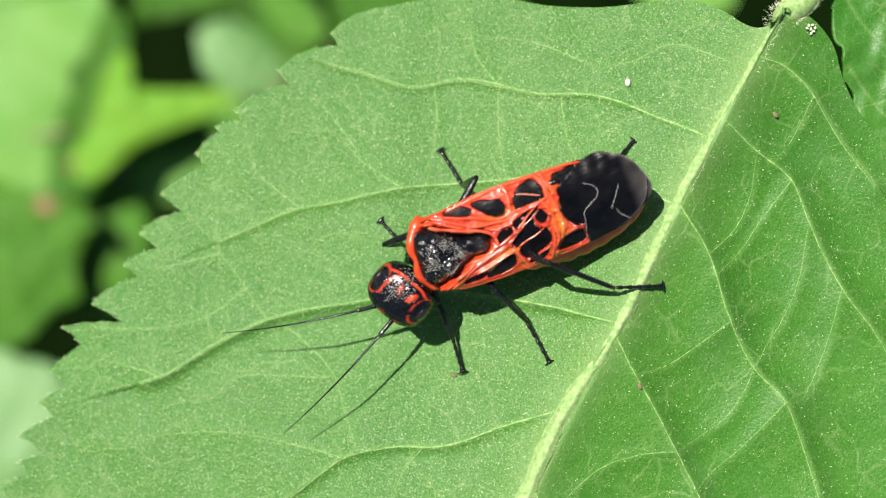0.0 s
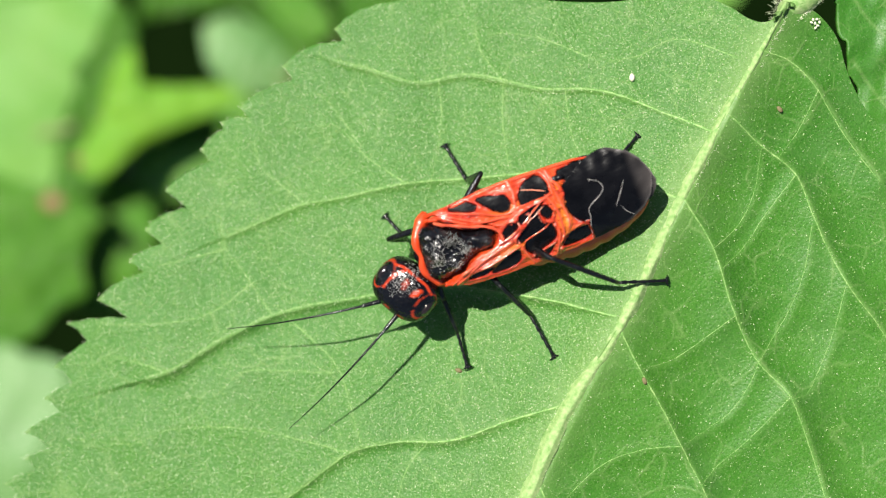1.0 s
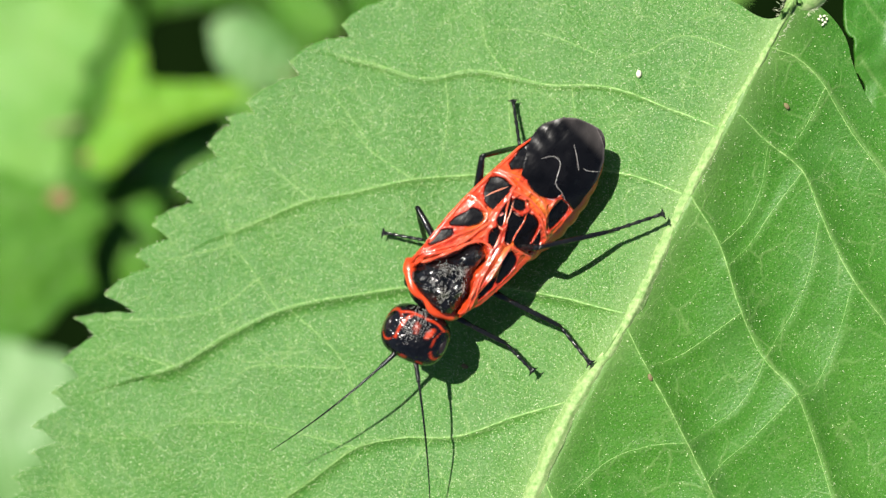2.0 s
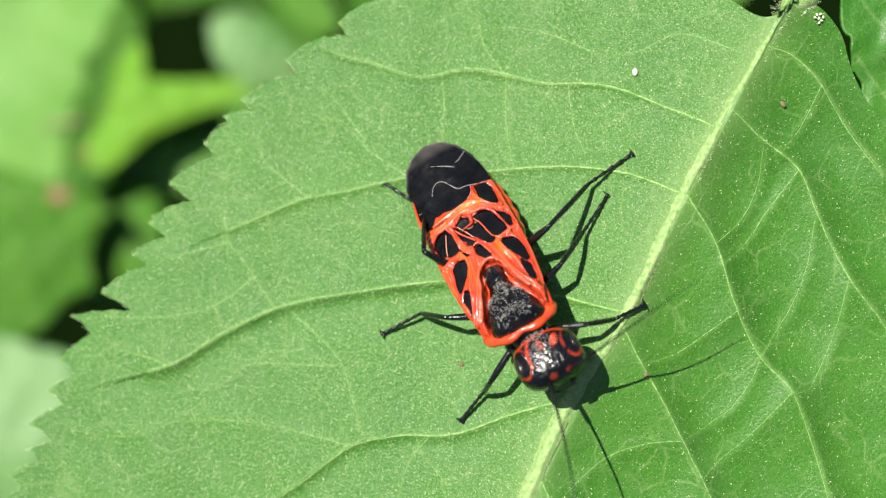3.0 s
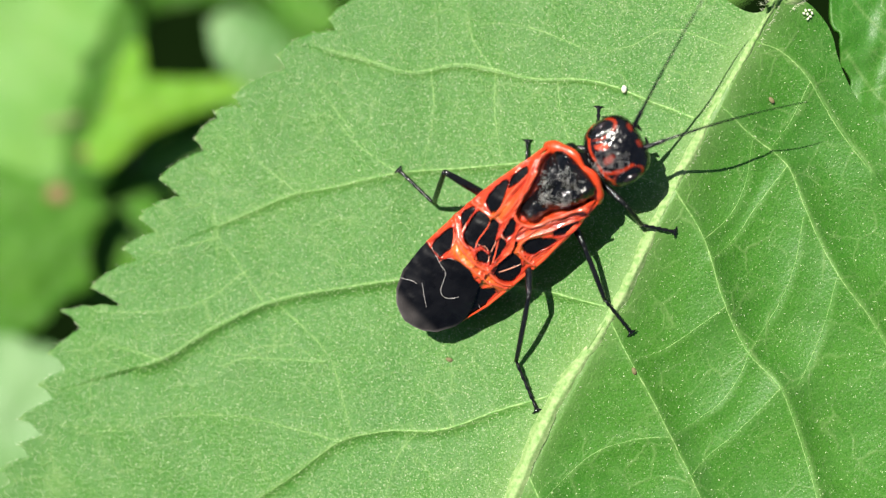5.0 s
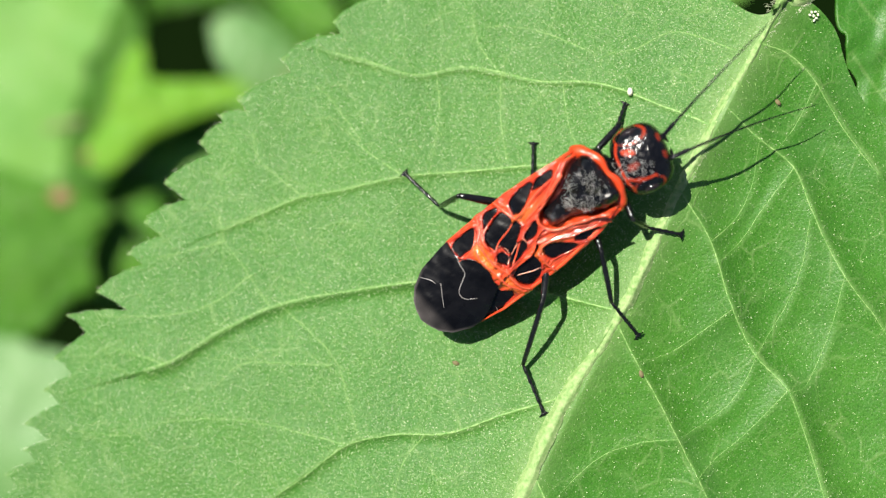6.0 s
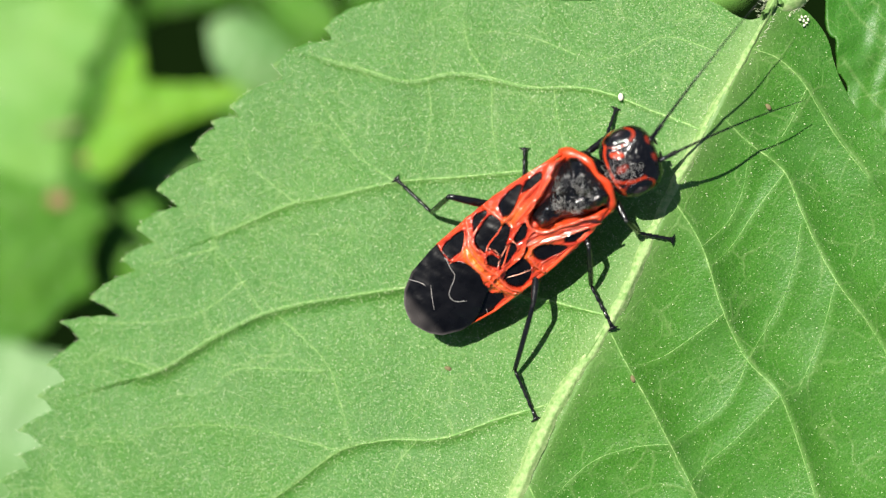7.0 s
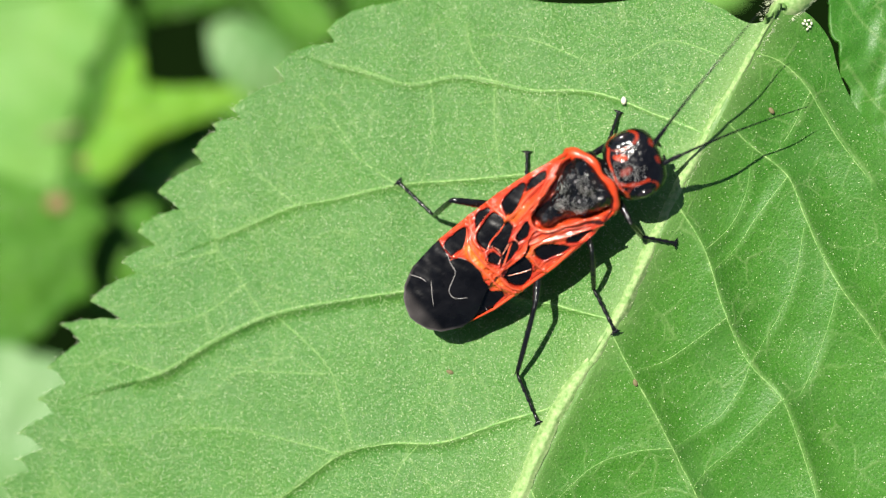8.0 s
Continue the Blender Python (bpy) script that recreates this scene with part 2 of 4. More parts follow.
def line_distance(at, line, reach=None):
    """Distance of many points from a polyline; those out of reach count as far."""
    best = np.full(len(at), 1e9)
    if reach:
        chosen = around(at, line, reach)
        best[chosen] = line_distance(at[chosen], line)
        return best
    for a, b in zip(line[:-1], line[1:]):
        d = b - a
        t = np.clip(((at - a) @ d) / max(d @ d, 1e-9), 0, 1)
        best = np.minimum(best, np.linalg.norm(at - a - t[:, None] * d, axis=1))
    return best


def sided_distance(at, line):
    """Distance of many points from a polyline, and on which of its sides they lie."""
    best, side = np.full(len(at), 1e9), np.zeros(len(at))
    for a, b in zip(line[:-1], line[1:]):
        d = b - a
        t = np.clip(((at - a) @ d) / max(d @ d, 1e-9), 0, 1)
        off = at - a - t[:, None] * d
        far = np.linalg.norm(off, axis=1)
        near = far < best
        best = np.where(near, far, best)
        side = np.where(near, np.sign(d[0] * off[:, 1] - d[1] * off[:, 0]), side)
    return best, side


def inside(at, shape):
    """Signed distance to a closed outline, positive within."""
    shape = np.array(shape, float)
    ring = np.vstack([shape, shape[:1]])
    hit = np.zeros(len(at), bool)
    for a, b in zip(ring[:-1], ring[1:]):
        cross = (a[1] > at[:, 1]) != (b[1] > at[:, 1])
        hit ^= cross & (at[:, 0] < (b[0] - a[0]) * (at[:, 1] - a[1]) / (b[1] - a[1] + 1e-12) + a[0])
    return np.where(hit, 1, -1) * line_distance(at, ring)


def smoothstep(v, a, b):
    t = np.clip((v - a) / (b - a), 0, 1)
    return t * t * (3 - 2 * t)


def waves(at, size, seed):
    """Soft irregular undulation, about -1 to 1."""
    rng = np.random.default_rng(seed)
    total = np.zeros(len(at))
    for _ in range(9):
        k = rng.normal(size=2) * 2 * math.pi / size
        total += np.sin(at @ k + rng.uniform(0, 6.3))
    return total / 3.5


# ---- the plan of the leaf: u to the right, v downwards, in steps of 0.024 mm round the point under the camera ----
STEP = 0.024 * MM


def plan_to_world(u, v, z):
    """From plan steps to the place at height z that lies over them as seen from the camera's height."""
    k = STEP * (1 - z / RISE)
    return np.stack([(u - 784) * k, (441 - v) * k, z], -1)


def crown(u, v):
    """The leaf's broad shape: it arches down on both sides of the midrib."""
    q = ((u - 1385) * -0.892 + (v - 20) * -0.451) * STEP / MM
    return np.where(q > 0, 3.2 - 6 * (1 - np.exp(-0.06 * np.maximum(q, 0))), 3.2 - 1.1 * (1 - np.exp(0.12 * np.minimum(q, 0)))) * MM


MIDRIB = [(1392, 5), (1345, 92), (1290, 190), (1207, 345), (1105, 560), (1005, 720), (945, 850), (880, 1010), (800, 1200), (640, 1520)]
TIPS = [(1380, 30), (1350, 40), (1322, 32), (1290, 12), (1240, -6), (1180, -8), (1080, 4), (980, 2), (880, -14), (780, -12), (682, 6), (592, 52), (500, 118), (424, 190), (390, 218),
        (356, 268), (292, 338), (256, 408), (228, 462), (172, 531), (118, 573), (96, 650), (78, 706), (44, 766), (42, 812), (8, 857),
        (-20, 930), (-40, 1010), (-30, 1100), (10, 1190), (80, 1270), (170, 1340), (280, 1400), (400, 1450), (520, 1490), (640, 1522)]
RIGHT_RIM = [(1395, 12), (1436, 18), (1468, 48), (1486, 80), (1494, 112), (1508, 150), (1536, 200), (1590, 260), (1640, 360), (1690, 520), (1720, 720),
             (1700, 920), (1620, 1120), (1450, 1310), (1200, 1440), (900, 1510), (645, 1525)]
LEFT_VEINS = [
    [(1262, 235), (1180, 202), (1100, 172), (1040, 160), (960, 160), (890, 146), (820, 136), (740, 150), (660, 128), (590, 110)],
    [(1195, 350), (1110, 318), (1000, 305), (840, 316), (720, 326), (600, 352), (540, 362), (475, 388), (400, 420)],
    [(1090, 560), (960, 530), (800, 510), (640, 528), (500, 555), (400, 600), (310, 655), (262, 672)],
    [(1002, 716), (900, 745), (800, 780), (700, 782), (620, 800), (550, 850), (490, 892), (380, 960), (260, 1040)],
    [(900, 960), (760, 1010), (600, 1070), (420, 1180), (330, 1300)],
]
LEFT_BRANCHES = [
    [(620, 802), (550, 782), (480, 764), (400, 752), (300, 756), (230, 780), (120, 772)],
    [(540, 362), (465, 300), (450, 250)],
    [(720, 326), (650, 280), (600, 228), (560, 225)],
    [(640, 258), (590, 190), (560, 165)],
    [(890, 146), (850, 90), (840, 40)],
    [(1040, 100), (960, 70), (900, 60), (860, 62)],
    [(1300, 100), (1200, 70), (1130, 100), (1080, 110)],
    [(890, 146), (890, 220), (900, 300)],
    [(1000, 160), (1010, 230), (1030, 280)],
    [(775, 140), (780, 220), (760, 330)],
    [(480, 555), (430, 480), (400, 440), (390, 380)],
    [(500, 555), (590, 640), (620, 720), (640, 790)],
    [(590, 660), (480, 655), (430, 660), (380, 700)],
    [(300, 660), (240, 640), (190, 628)],
    [(400, 440), (330, 460), (280, 470)],
    [(450, 500), (360, 560), (240, 575), (180, 572)],
    [(760, 780), (720, 830), (700, 900)],
]
# how deep, how steep and how wide the blade drops beyond each side vein
LEFT_DROPS = [(0.10, 8, 40), (0.12, 10, 50), (0.42, 14, 48), (0.34, 14, 45), (0.3, 14, 50)]
RIGHT_VEINS = [
    [(1208, 350), (1262, 440), (1300, 550), (1345, 640), (1400, 700), (1440, 800), (1470, 900), (1500, 1020)],
    [(1098, 585), (1130, 650), (1170, 720), (1205, 790), (1250, 880), (1300, 1000)],
    [(1290, 205), (1350, 260), (1410, 310), (1450, 400), (1500, 500), (1560, 580), (1620, 680)],
    [(1350, 90), (1400, 110), (1450, 160), (1500, 240), (1560, 320)],
    [(950, 850), (990, 930), (1050, 1040), (1120, 1180)],
]
RIGHT_DROPS = [(0.95, 48, 100), (0.7, 40, 90), (0.95, 50, 90), (0.4, 30, 60), (0.6, 40, 90)]
RIGHT_BRANCHES = [
    [(1345, 640), (1330, 680), (1300, 730), (1260, 760), (1210, 790)],
    [(1262, 440), (1310, 400), (1340, 340), (1350, 262)],
    [(1410, 310), (1360, 380), (1320, 440), (1275, 480)],
    [(1300, 560), (1250, 600), (1190, 640), (1135, 655)],
    [(1440, 400), (1430, 480), (1400, 560), (1345, 640)],
    [(1450, 160), (1420, 230), (1380, 280)],
    [(1500, 500), (1480, 600), (1440, 690), (1405, 705)],
    [(1205, 790), (1130, 800), (1060, 830), (985, 900)],
    [(1400, 700), (1330, 780), (1270, 830), (1240, 860)],
]


def toothed(smooth, tips):
    """The rim: a smooth run, then teeth that run out to a hooked tip and drop back under it into a notch.
    Gives the line, how far along the plain rim each point stands (0 to 1), and the corners."""
    rib = spline(MIDRIB, 400)
    line = list(spline(smooth, 160))
    chord = np.linalg.norm(np.diff(np.array(smooth, float), axis=0), axis=1).sum()
    place = list(np.linspace(0, chord, 160))
    total = chord + np.linalg.norm(np.diff(np.array(tips, float), axis=0), axis=1).sum()
    corners, run = [], chord
    for k, (a, b) in enumerate(zip(tips[:-1], tips[1:])):
        a, b = np.array(a, float), np.array(b, float)
        span = np.linalg.norm(b - a)
        low = smoothstep(np.array(b[1]), 150, 480)
        start = line[-1]
        way = (b - start) / np.linalg.norm(b - start)
        out = np.array([way[1], -way[0]])
        if out @ (np.array([1000, 600]) - b) > 0:
            out = -out
        bulge = start * 0.45 + b * 0.55 + out * span * (0.20 - 0.11 * low * (b[1] > 560) + 0.05 * math.sin(k * 2.3))
        for t in (0.1, 0.2, 0.3, 0.45, 0.6, 0.75, 0.88, 1.0):
            line.append((1 - t) ** 2 * start + 2 * t * (1 - t) * bulge + t * t * b + out * 1.3 * math.sin(t * 19 + k) * (t < 0.95))
            place.append(run + 4 + (span - 4) * t)
        run += span
        corners.append(b)
        back = rib[int(rib_share(run / total) * 399)] - b
        back = back / np.linalg.norm(back)
        down = np.array([-back[1], back[0]])
        deep = min(span, 90) * (0.28 + 0.34 * low) * (1 + 0.18 * math.sin(k * 1.7))
        line.append(b + back * deep * 0.45 + down * 0.8)
        line.append(b + back * deep + down * (6 + 8 * (b[1] > 560)))
        place += [run + 1, run + 3]
        corners.append(line[-1])
    return np.array(line), np.array(place) / total, corners


def rib_share(f):
    """How far down the midrib a row starts that ends at f along the rim."""
    return f ** 0.78


def blade_half(rim, rows, cols, veins, branches, depth, spread, seed, place=None, corners=(), crest=(0.06, 7.0), pale=1.0, fold=0.08, drops=()):
    """Verts, faces and vein field of one half of the blade."""
    rib = spline(MIDRIB, rows)
    if place is not None:
        both = even(np.concatenate([rim, place[:, None] * 1e-6], 1), rows)
        rim, start = both[:, :2], rib_share(np.clip(both[:, 2] * 1e6, 0, 1)) * (rows - 1)
        rib_at = np.stack([np.interp(start, np.arange(rows), rib[:, k]) for k in (0, 1)], 1)
    else:
        rim, rib_at = even(rim, rows), rib
    for spot in corners:
        rim[np.argmin(np.linalg.norm(rim - spot, axis=1))] = spot
    t = np.linspace(0, 1, cols)[None, :, None]
    at = (rib_at[:, None] * (1 - t) + rim[:, None] * t).reshape(-1, 2)
    edge = (1 - np.abs(t[..., 0])).repeat(rows, 0).ravel()
    near = np.full(len(at), 1e9)
    tone = np.zeros(len(at))
    rough = waves(at, 26, seed + 5)
    for line in veins:
        d = line_distance(at, spline(line, 40), 170)
        near = np.minimum(near, d)
        tone = np.maximum(tone, 0.34 * np.exp(-(d / 5.0) ** 2) * (0.8 + 0.2 * rough))
    small = np.full(len(at), 1e9)
    for line in branches:
        d = line_distance(at, spline(line, 24), 50)
        small = np.minimum(small, d)
        tone = np.maximum(tone, 0.14 * np.exp(-(d / 4.0) ** 2) * (0.8 + 0.2 * rough))
    rib_near = line_distance(at, rib[::12], 260)
    off_rib = 1 - np.exp(-(rib_near / 60.0) ** 1.3)
    quilt = (depth * (1 - np.exp(-(near / spread) ** 1.2)) - fold * (1 - np.exp(-(small / 20.0) ** 1.4))) * off_rib
    z = crown(at[:, 0], at[:, 1]) + (quilt + 0.05) * MM
    z += (0.10 * waves(at, 420, seed) + 0.008 * waves(at, 120, seed + 1) + 0.002 * waves(at, 38, seed + 2)) * MM
    z += crest[0] * MM * np.exp(-(near / crest[1]) ** 2)
    # beyond each side vein the blade drops like a step and rises again slowly
    for line, (drop, steep, wide) in zip(veins, drops):
        run = spline(line, 40)
        chosen = around(at, run, 4 * wide)
        d, side = sided_distance(at[chosen], run)
        z[chosen] -= drop * MM * np.where(side < 0, (1 - np.exp(-(d / steep) ** 1.3)) * np.exp(-d / wide), 0) * off_rib[chosen]
    tone = np.maximum(tone, 0.5 * np.exp(-(rib_near / 34) ** 1.5))
    tone = tone * pale
    for spot in corners[::2]:
        tone = np.maximum(tone, 0.8 * np.exp(-(np.linalg.norm(at - spot, axis=1) / 7) ** 2))
    return plan_to_world(at[:, 0], at[:, 1], z), grid_faces(rows, cols), tone


def build_leaf():
    leaf = tagged(new("leaf"), "broad green serrated leaf with a pale midrib, sunlit", "leaf")
    rim, place, corners = toothed(TIPS[:11], TIPS[10:])
    left = blade_half(rim, 900, 240, LEFT_VEINS, LEFT_BRANCHES, -0.10, 44.0, 3, place, corners, (0.025, 3.5), 1.0, 0.05, LEFT_DROPS)
    right = blade_half(spline(RIGHT_RIM, 500), 460, 200, RIGHT_VEINS, RIGHT_BRANCHES, -0.35, 60.0, 8, None, (), (0.03, 4.0), 0.95, 0.10, RIGHT_DROPS)
    shift = len(left[0])
    faces = left[1] + [[i + shift for i in f[::-1]] for f in right[1]]
    blade = mesh_object("blade", np.vstack([left[0], right[0]]).tolist(), faces, BLADE)
    field(blade, "vein", np.concatenate([left[2], right[2]]))
    # pale speckle stronger on the left half, which paints its sheen
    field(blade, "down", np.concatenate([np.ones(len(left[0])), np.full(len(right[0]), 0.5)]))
    solid = blade.modifiers.new("thickness", "SOLIDIFY")
    solid.thickness, solid.offset = 0.18 * MM, -1
    under(blade, leaf)
    # the midrib: a low pale ridge
    rib = spline(MIDRIB, 160)
    verts, tone, cols = [], [], 13
    for i, p in enumerate(rib):
        way = rib[min(i + 1, 159)] - rib[max(i - 1, 0)]
        side = np.array([-way[1], way[0]]) / np.linalg.norm(way)
        half = (8 + 7 * min(1, i / 40)) * (1 - 0.6 * max(0, (i - 90) / 70)) + 1.2 * math.sin(i * 0.7) + 0.8 * math.sin(i * 1.9)
        for k in range(cols):
            s = 2 * k / (cols - 1) - 1
            q = p + side * s * half
            ridge = 0.27 * math.cos(s * math.pi / 2) ** 1.2 + 0.02 * math.sin(i * 1.3 + 2.1 * s) - 0.05 * math.exp(-(s / 0.25) ** 2) - 0.15 + 0.08 * min(1, i / 50)
            tone.append(0.3 + 0.7 * math.exp(-(s / 0.62) ** 2) * (0.85 + 0.15 * math.sin(i * 2.3 + k)))
            verts.append(tuple(plan_to_world(q[0], q[1], float(crown(q[0], q[1])) + (ridge + 0.02) * MM)))
    ridge = mesh_object("midrib", verts, grid_faces(160, cols), RIB)
    field(ridge, "vein", tone)
    under(ridge, leaf, "pale green raised midrib")
    crest = np.array(verts)
    # side veins and veinlets
    for half, veins, branches, wide in ((left, LEFT_VEINS, LEFT_BRANCHES, 1.0), (right, RIGHT_VEINS, RIGHT_BRANCHES, 0.8)):
        for k, line in enumerate(veins):
            draw_vein(leaf, "side_vein", line, 1.5 * wide, half[0], k)
        for k, line in enumerate(branches):
            draw_vein(leaf, "veinlet", line, 0.8 * wide, half[0], 40 + k)
    # the stalk
    stalk = spline([(1384, 24), (1412, 4), (1438, -24), (1462, -70), (1490, -150)], 30)
    pts = [tuple(plan_to_world(u, v, (2.75 - 0.02 * i) * MM)) for i, (u, v) in enumerate(stalk)]
    under(mesh_object("stalk", *tube(pts, [(0.34 + 0.3 * min(1, i / 5)) * MM for i in range(30)], 16), RIB), leaf, "pale hairy leaf stalk")
    return leaf, left, right, crest


def draw_vein(leaf, name, line, half, sheet, seed):
    """A fine raised line that lies on the blade, of uneven width, thinning to its end."""
    run = spline(line, max(12, int(sum(math.dist(a, b) for a, b in zip(line, line[1:])) / 5)))
    rng = np.random.default_rng(seed)
    wide = half * np.linspace(1.0, 0.5, len(run)) * rng.uniform(0.6, 1.25, len(run))
    run = run + np.cumsum(rng.normal(size=run.shape) * 0.35, 0) * 0.6
    spots = plan_to_world(run[:, 0], run[:, 1], crown(run[:, 0], run[:, 1]))
    chosen = around(sheet[:, :2], spots[:, :2], 0.3 * MM)
    close = sheet[chosen]
    verts = []
    for i, spot in enumerate(spots):
        far = ((close[:, :2] - spot[:2]) ** 2).sum(1)
        pick = np.argpartition(far, 5)[:5]
        high = np.average(close[pick, 2], weights=1 / (far[pick] + (0.01 * MM) ** 2))
        way = spots[min(i + 1, len(spots) - 1)] - spots[max(i - 1, 0)]
        side = np.array([-way[1], way[0], 0]) / max(math.hypot(way[0], way[1]), 1e-9) * wide[i] * STEP
        middle = np.array([spot[0], spot[1], high])
        verts += [tuple(middle - side + (0, 0, 0.002 * MM)), tuple(middle + (0, 0, (0.012 + 0.006 * half) * MM)), tuple(middle + side + (0, 0, 0.002 * MM))]
    return under(mesh_object(name, verts, grid_faces(len(spots), 3), VEIN_LINE), leaf)


def scatter_specks(leaf, left, right):
    """Tiny pale bristles and grains all over the blade."""
    rng = random.Random(5)
    verts, faces = [], []
    for half, rows, cols, count, high in ((left, 900, 240, 40000, 0.8), (right, 460, 200, 4500, 0.85)):
        sheet = half[0].reshape(rows, cols, 3)
        area = np.linalg.norm(np.cross(sheet[1:, :-1] - sheet[:-1, :-1], sheet[:-1, 1:] - sheet[:-1, :-1]), axis=2).ravel()
        picked = np.random.default_rng(rows).choice(len(area), count, p=area / area.sum())
        for spot in picked:
            i, j = divmod(int(spot), cols - 1)
            p = Vector(sheet[i, j])
            a, r = rng.uniform(0, 6.28), rng.choice((0.015, 0.018, 0.023, 0.034)) * MM * high
            lean = Vector((math.cos(a), math.sin(a), rng.uniform(0.15, 0.9))).normalized() * rng.uniform(0.035, 0.09) * MM
            side = Vector((-math.sin(a), math.cos(a), 0)) * r
            n = len(verts)
            verts += [tuple(p - side), tuple(p + side), tuple(p + Vector((0, 0, r * 1.4)) - lean * 0.1), tuple(p + lean + Vector((0, 0, 0.01 * MM)))]
            faces += [[n, n + 3, n + 2], [n + 1, n + 2, n + 3], [n, n + 1, n + 3]]
    ob = under(mesh_object("bristles", verts, faces, SPECK, False), leaf, "tiny pale bristles on the leaf")
    tagged(ob, kind="stuff")
    # fine hairs along the toothed rim, the midrib and the stalk
    verts, faces = [], []

    def hair(p, way, size, width):
        n = len(verts)
        side = Vector((-way.y, way.x, 0.2)).normalized() * width
        tip = p + way * size + Vector((0, 0, -0.05 * size))
        verts.extend([tuple(p - side), tuple(p + side), tuple(p + Vector((0, 0, width))), tuple(tip)])
        faces.extend([[n, n + 1, n + 3], [n + 1, n + 2, n + 3], [n + 2, n, n + 3]])

    for i in range(200, 800):
        p, q = Vector(left[0][i * 240 + 239]), Vector(left[0][i * 240 + 216])
        out = (p - q)
        out = Vector((out.x + rng.uniform(-0.4, 0.4) * out.length, out.y + rng.uniform(-0.4, 0.4) * out.length, 0)).normalized()
        if rng.random() < 0.45:
            hair(p - Vector((0, 0, 0.03 * MM)), out, rng.uniform(0.05, 0.2) * MM, 0.009 * MM)
    rib = spline(MIDRIB, 700)
    for i in range(6, 560):
        for s in (-1, 1):
            way = rib[i + 1] - rib[i - 1]
            side = np.array([-way[1], way[0]]) / np.linalg.norm(way) * s
            p = rib[i] + side * rng.uniform(6, 13)
            base = Vector(plan_to_world(p[0], p[1], float(crown(p[0], p[1])) - 0.05 * MM))
            out = Vector((side[0] + rng.uniform(-0.7, 0.7), -side[1] + rng.uniform(-0.7, 0.7), rng.uniform(0.2, 1.2))).normalized()
            hair(base, out, rng.uniform(0.06, 0.2) * MM, 0.010 * MM)
    stalk = spline([(1384, 24), (1412, 4), (1438, -24), (1462, -70)], 140)
    for p in stalk:
        for _ in range(9):
            a = rng.uniform(0, 6.28)
            base = Vector(plan_to_world(p[0] + 22 * math.cos(a), p[1] + 22 * math.sin(a), 2.9 * MM))
            hair(base, Vector((math.cos(a), -math.sin(a), rng.uniform(-0.2, 0.6))).normalized(), rng.uniform(0.08, 0.26) * MM, 0.008 * MM)
    ob = under(mesh_object("hairs", verts, faces, HAIR, False), leaf, "short whitish hairs along rim and midrib")
    tagged(ob, kind="stuff")


# ---- leaves behind ----
def lobed_leaf(label, material, depth, outline, dome=0.12, slope=(0, 0), teeth=0):
    """A leaf behind, from the run of its rim in plan steps; it bulges by dome and tips by slope."""
    deep = depth * MM
    k = STEP * (1 - deep / RISE)
    rim = spline(outline + outline[:1], 120)
    heart = rim.mean(0)
    if teeth:
        rim = heart + (rim - heart) * (1 + 0.05 * ((np.arange(120) * teeth / 120) % 1.0))[:, None]
    span = np.abs(rim - heart).max()
    rings = np.linspace(0, 1, 26)
    at = (heart + (rim - heart)[None] * rings[:, None, None]).reshape(-1, 2)
    off = (at - heart) / span
    lift = dome * span * (1 - np.repeat(rings, 120) ** 2) + (off[:, 0] * slope[0] + off[:, 1] * slope[1]) * span * 0.5
    lift += 0.02 * span * waves(at, span * 0.7, int(span))
    way = rim[np.argmax(np.linalg.norm(rim - heart, axis=1))] - heart
    way = way / np.linalg.norm(way)
    across = np.abs((at - heart) @ np.array([-way[1], way[0]]))
    run = (at - heart) @ way
    side = np.abs(((run - across * 0.8) / (span * 0.28)) % 1.0 - 0.5)
    tone = np.maximum(np.exp(-(across / (0.02 * span)) ** 2), 0.4 * np.exp(-((side - 0.5) / 0.06) ** 2))
    verts = np.stack([(at[:, 0] - heart[0]) * k, (heart[1] - at[:, 1]) * k, lift * k], 1)
    leaf = tagged(new("leaf_behind"), label, "leaf")
    leaf.matrix_world = pose((heart[0] - 784) * k, (441 - heart[1]) * k, deep)
    blade = mesh_object("blade", verts.tolist(), grid_faces(26, 120, True), material)
    field(blade, "vein", tone)
    solid = blade.modifiers.new("thickness", "SOLIDIFY")
    solid.thickness = 0.2 * MM
    under(blade, leaf)
    start = -way * span * 0.8
    pts = [((start[0] - way[0] * span * 0.09 * i) * k, -(start[1] - way[1] * span * 0.09 * i) * k, (-0.04 * span - 0.02 * span * i) * k) for i in range(12)]
    under(mesh_object("stalk", *tube(pts, [0.45 * MM] * 12, 8), STEM), leaf)
    return leaf


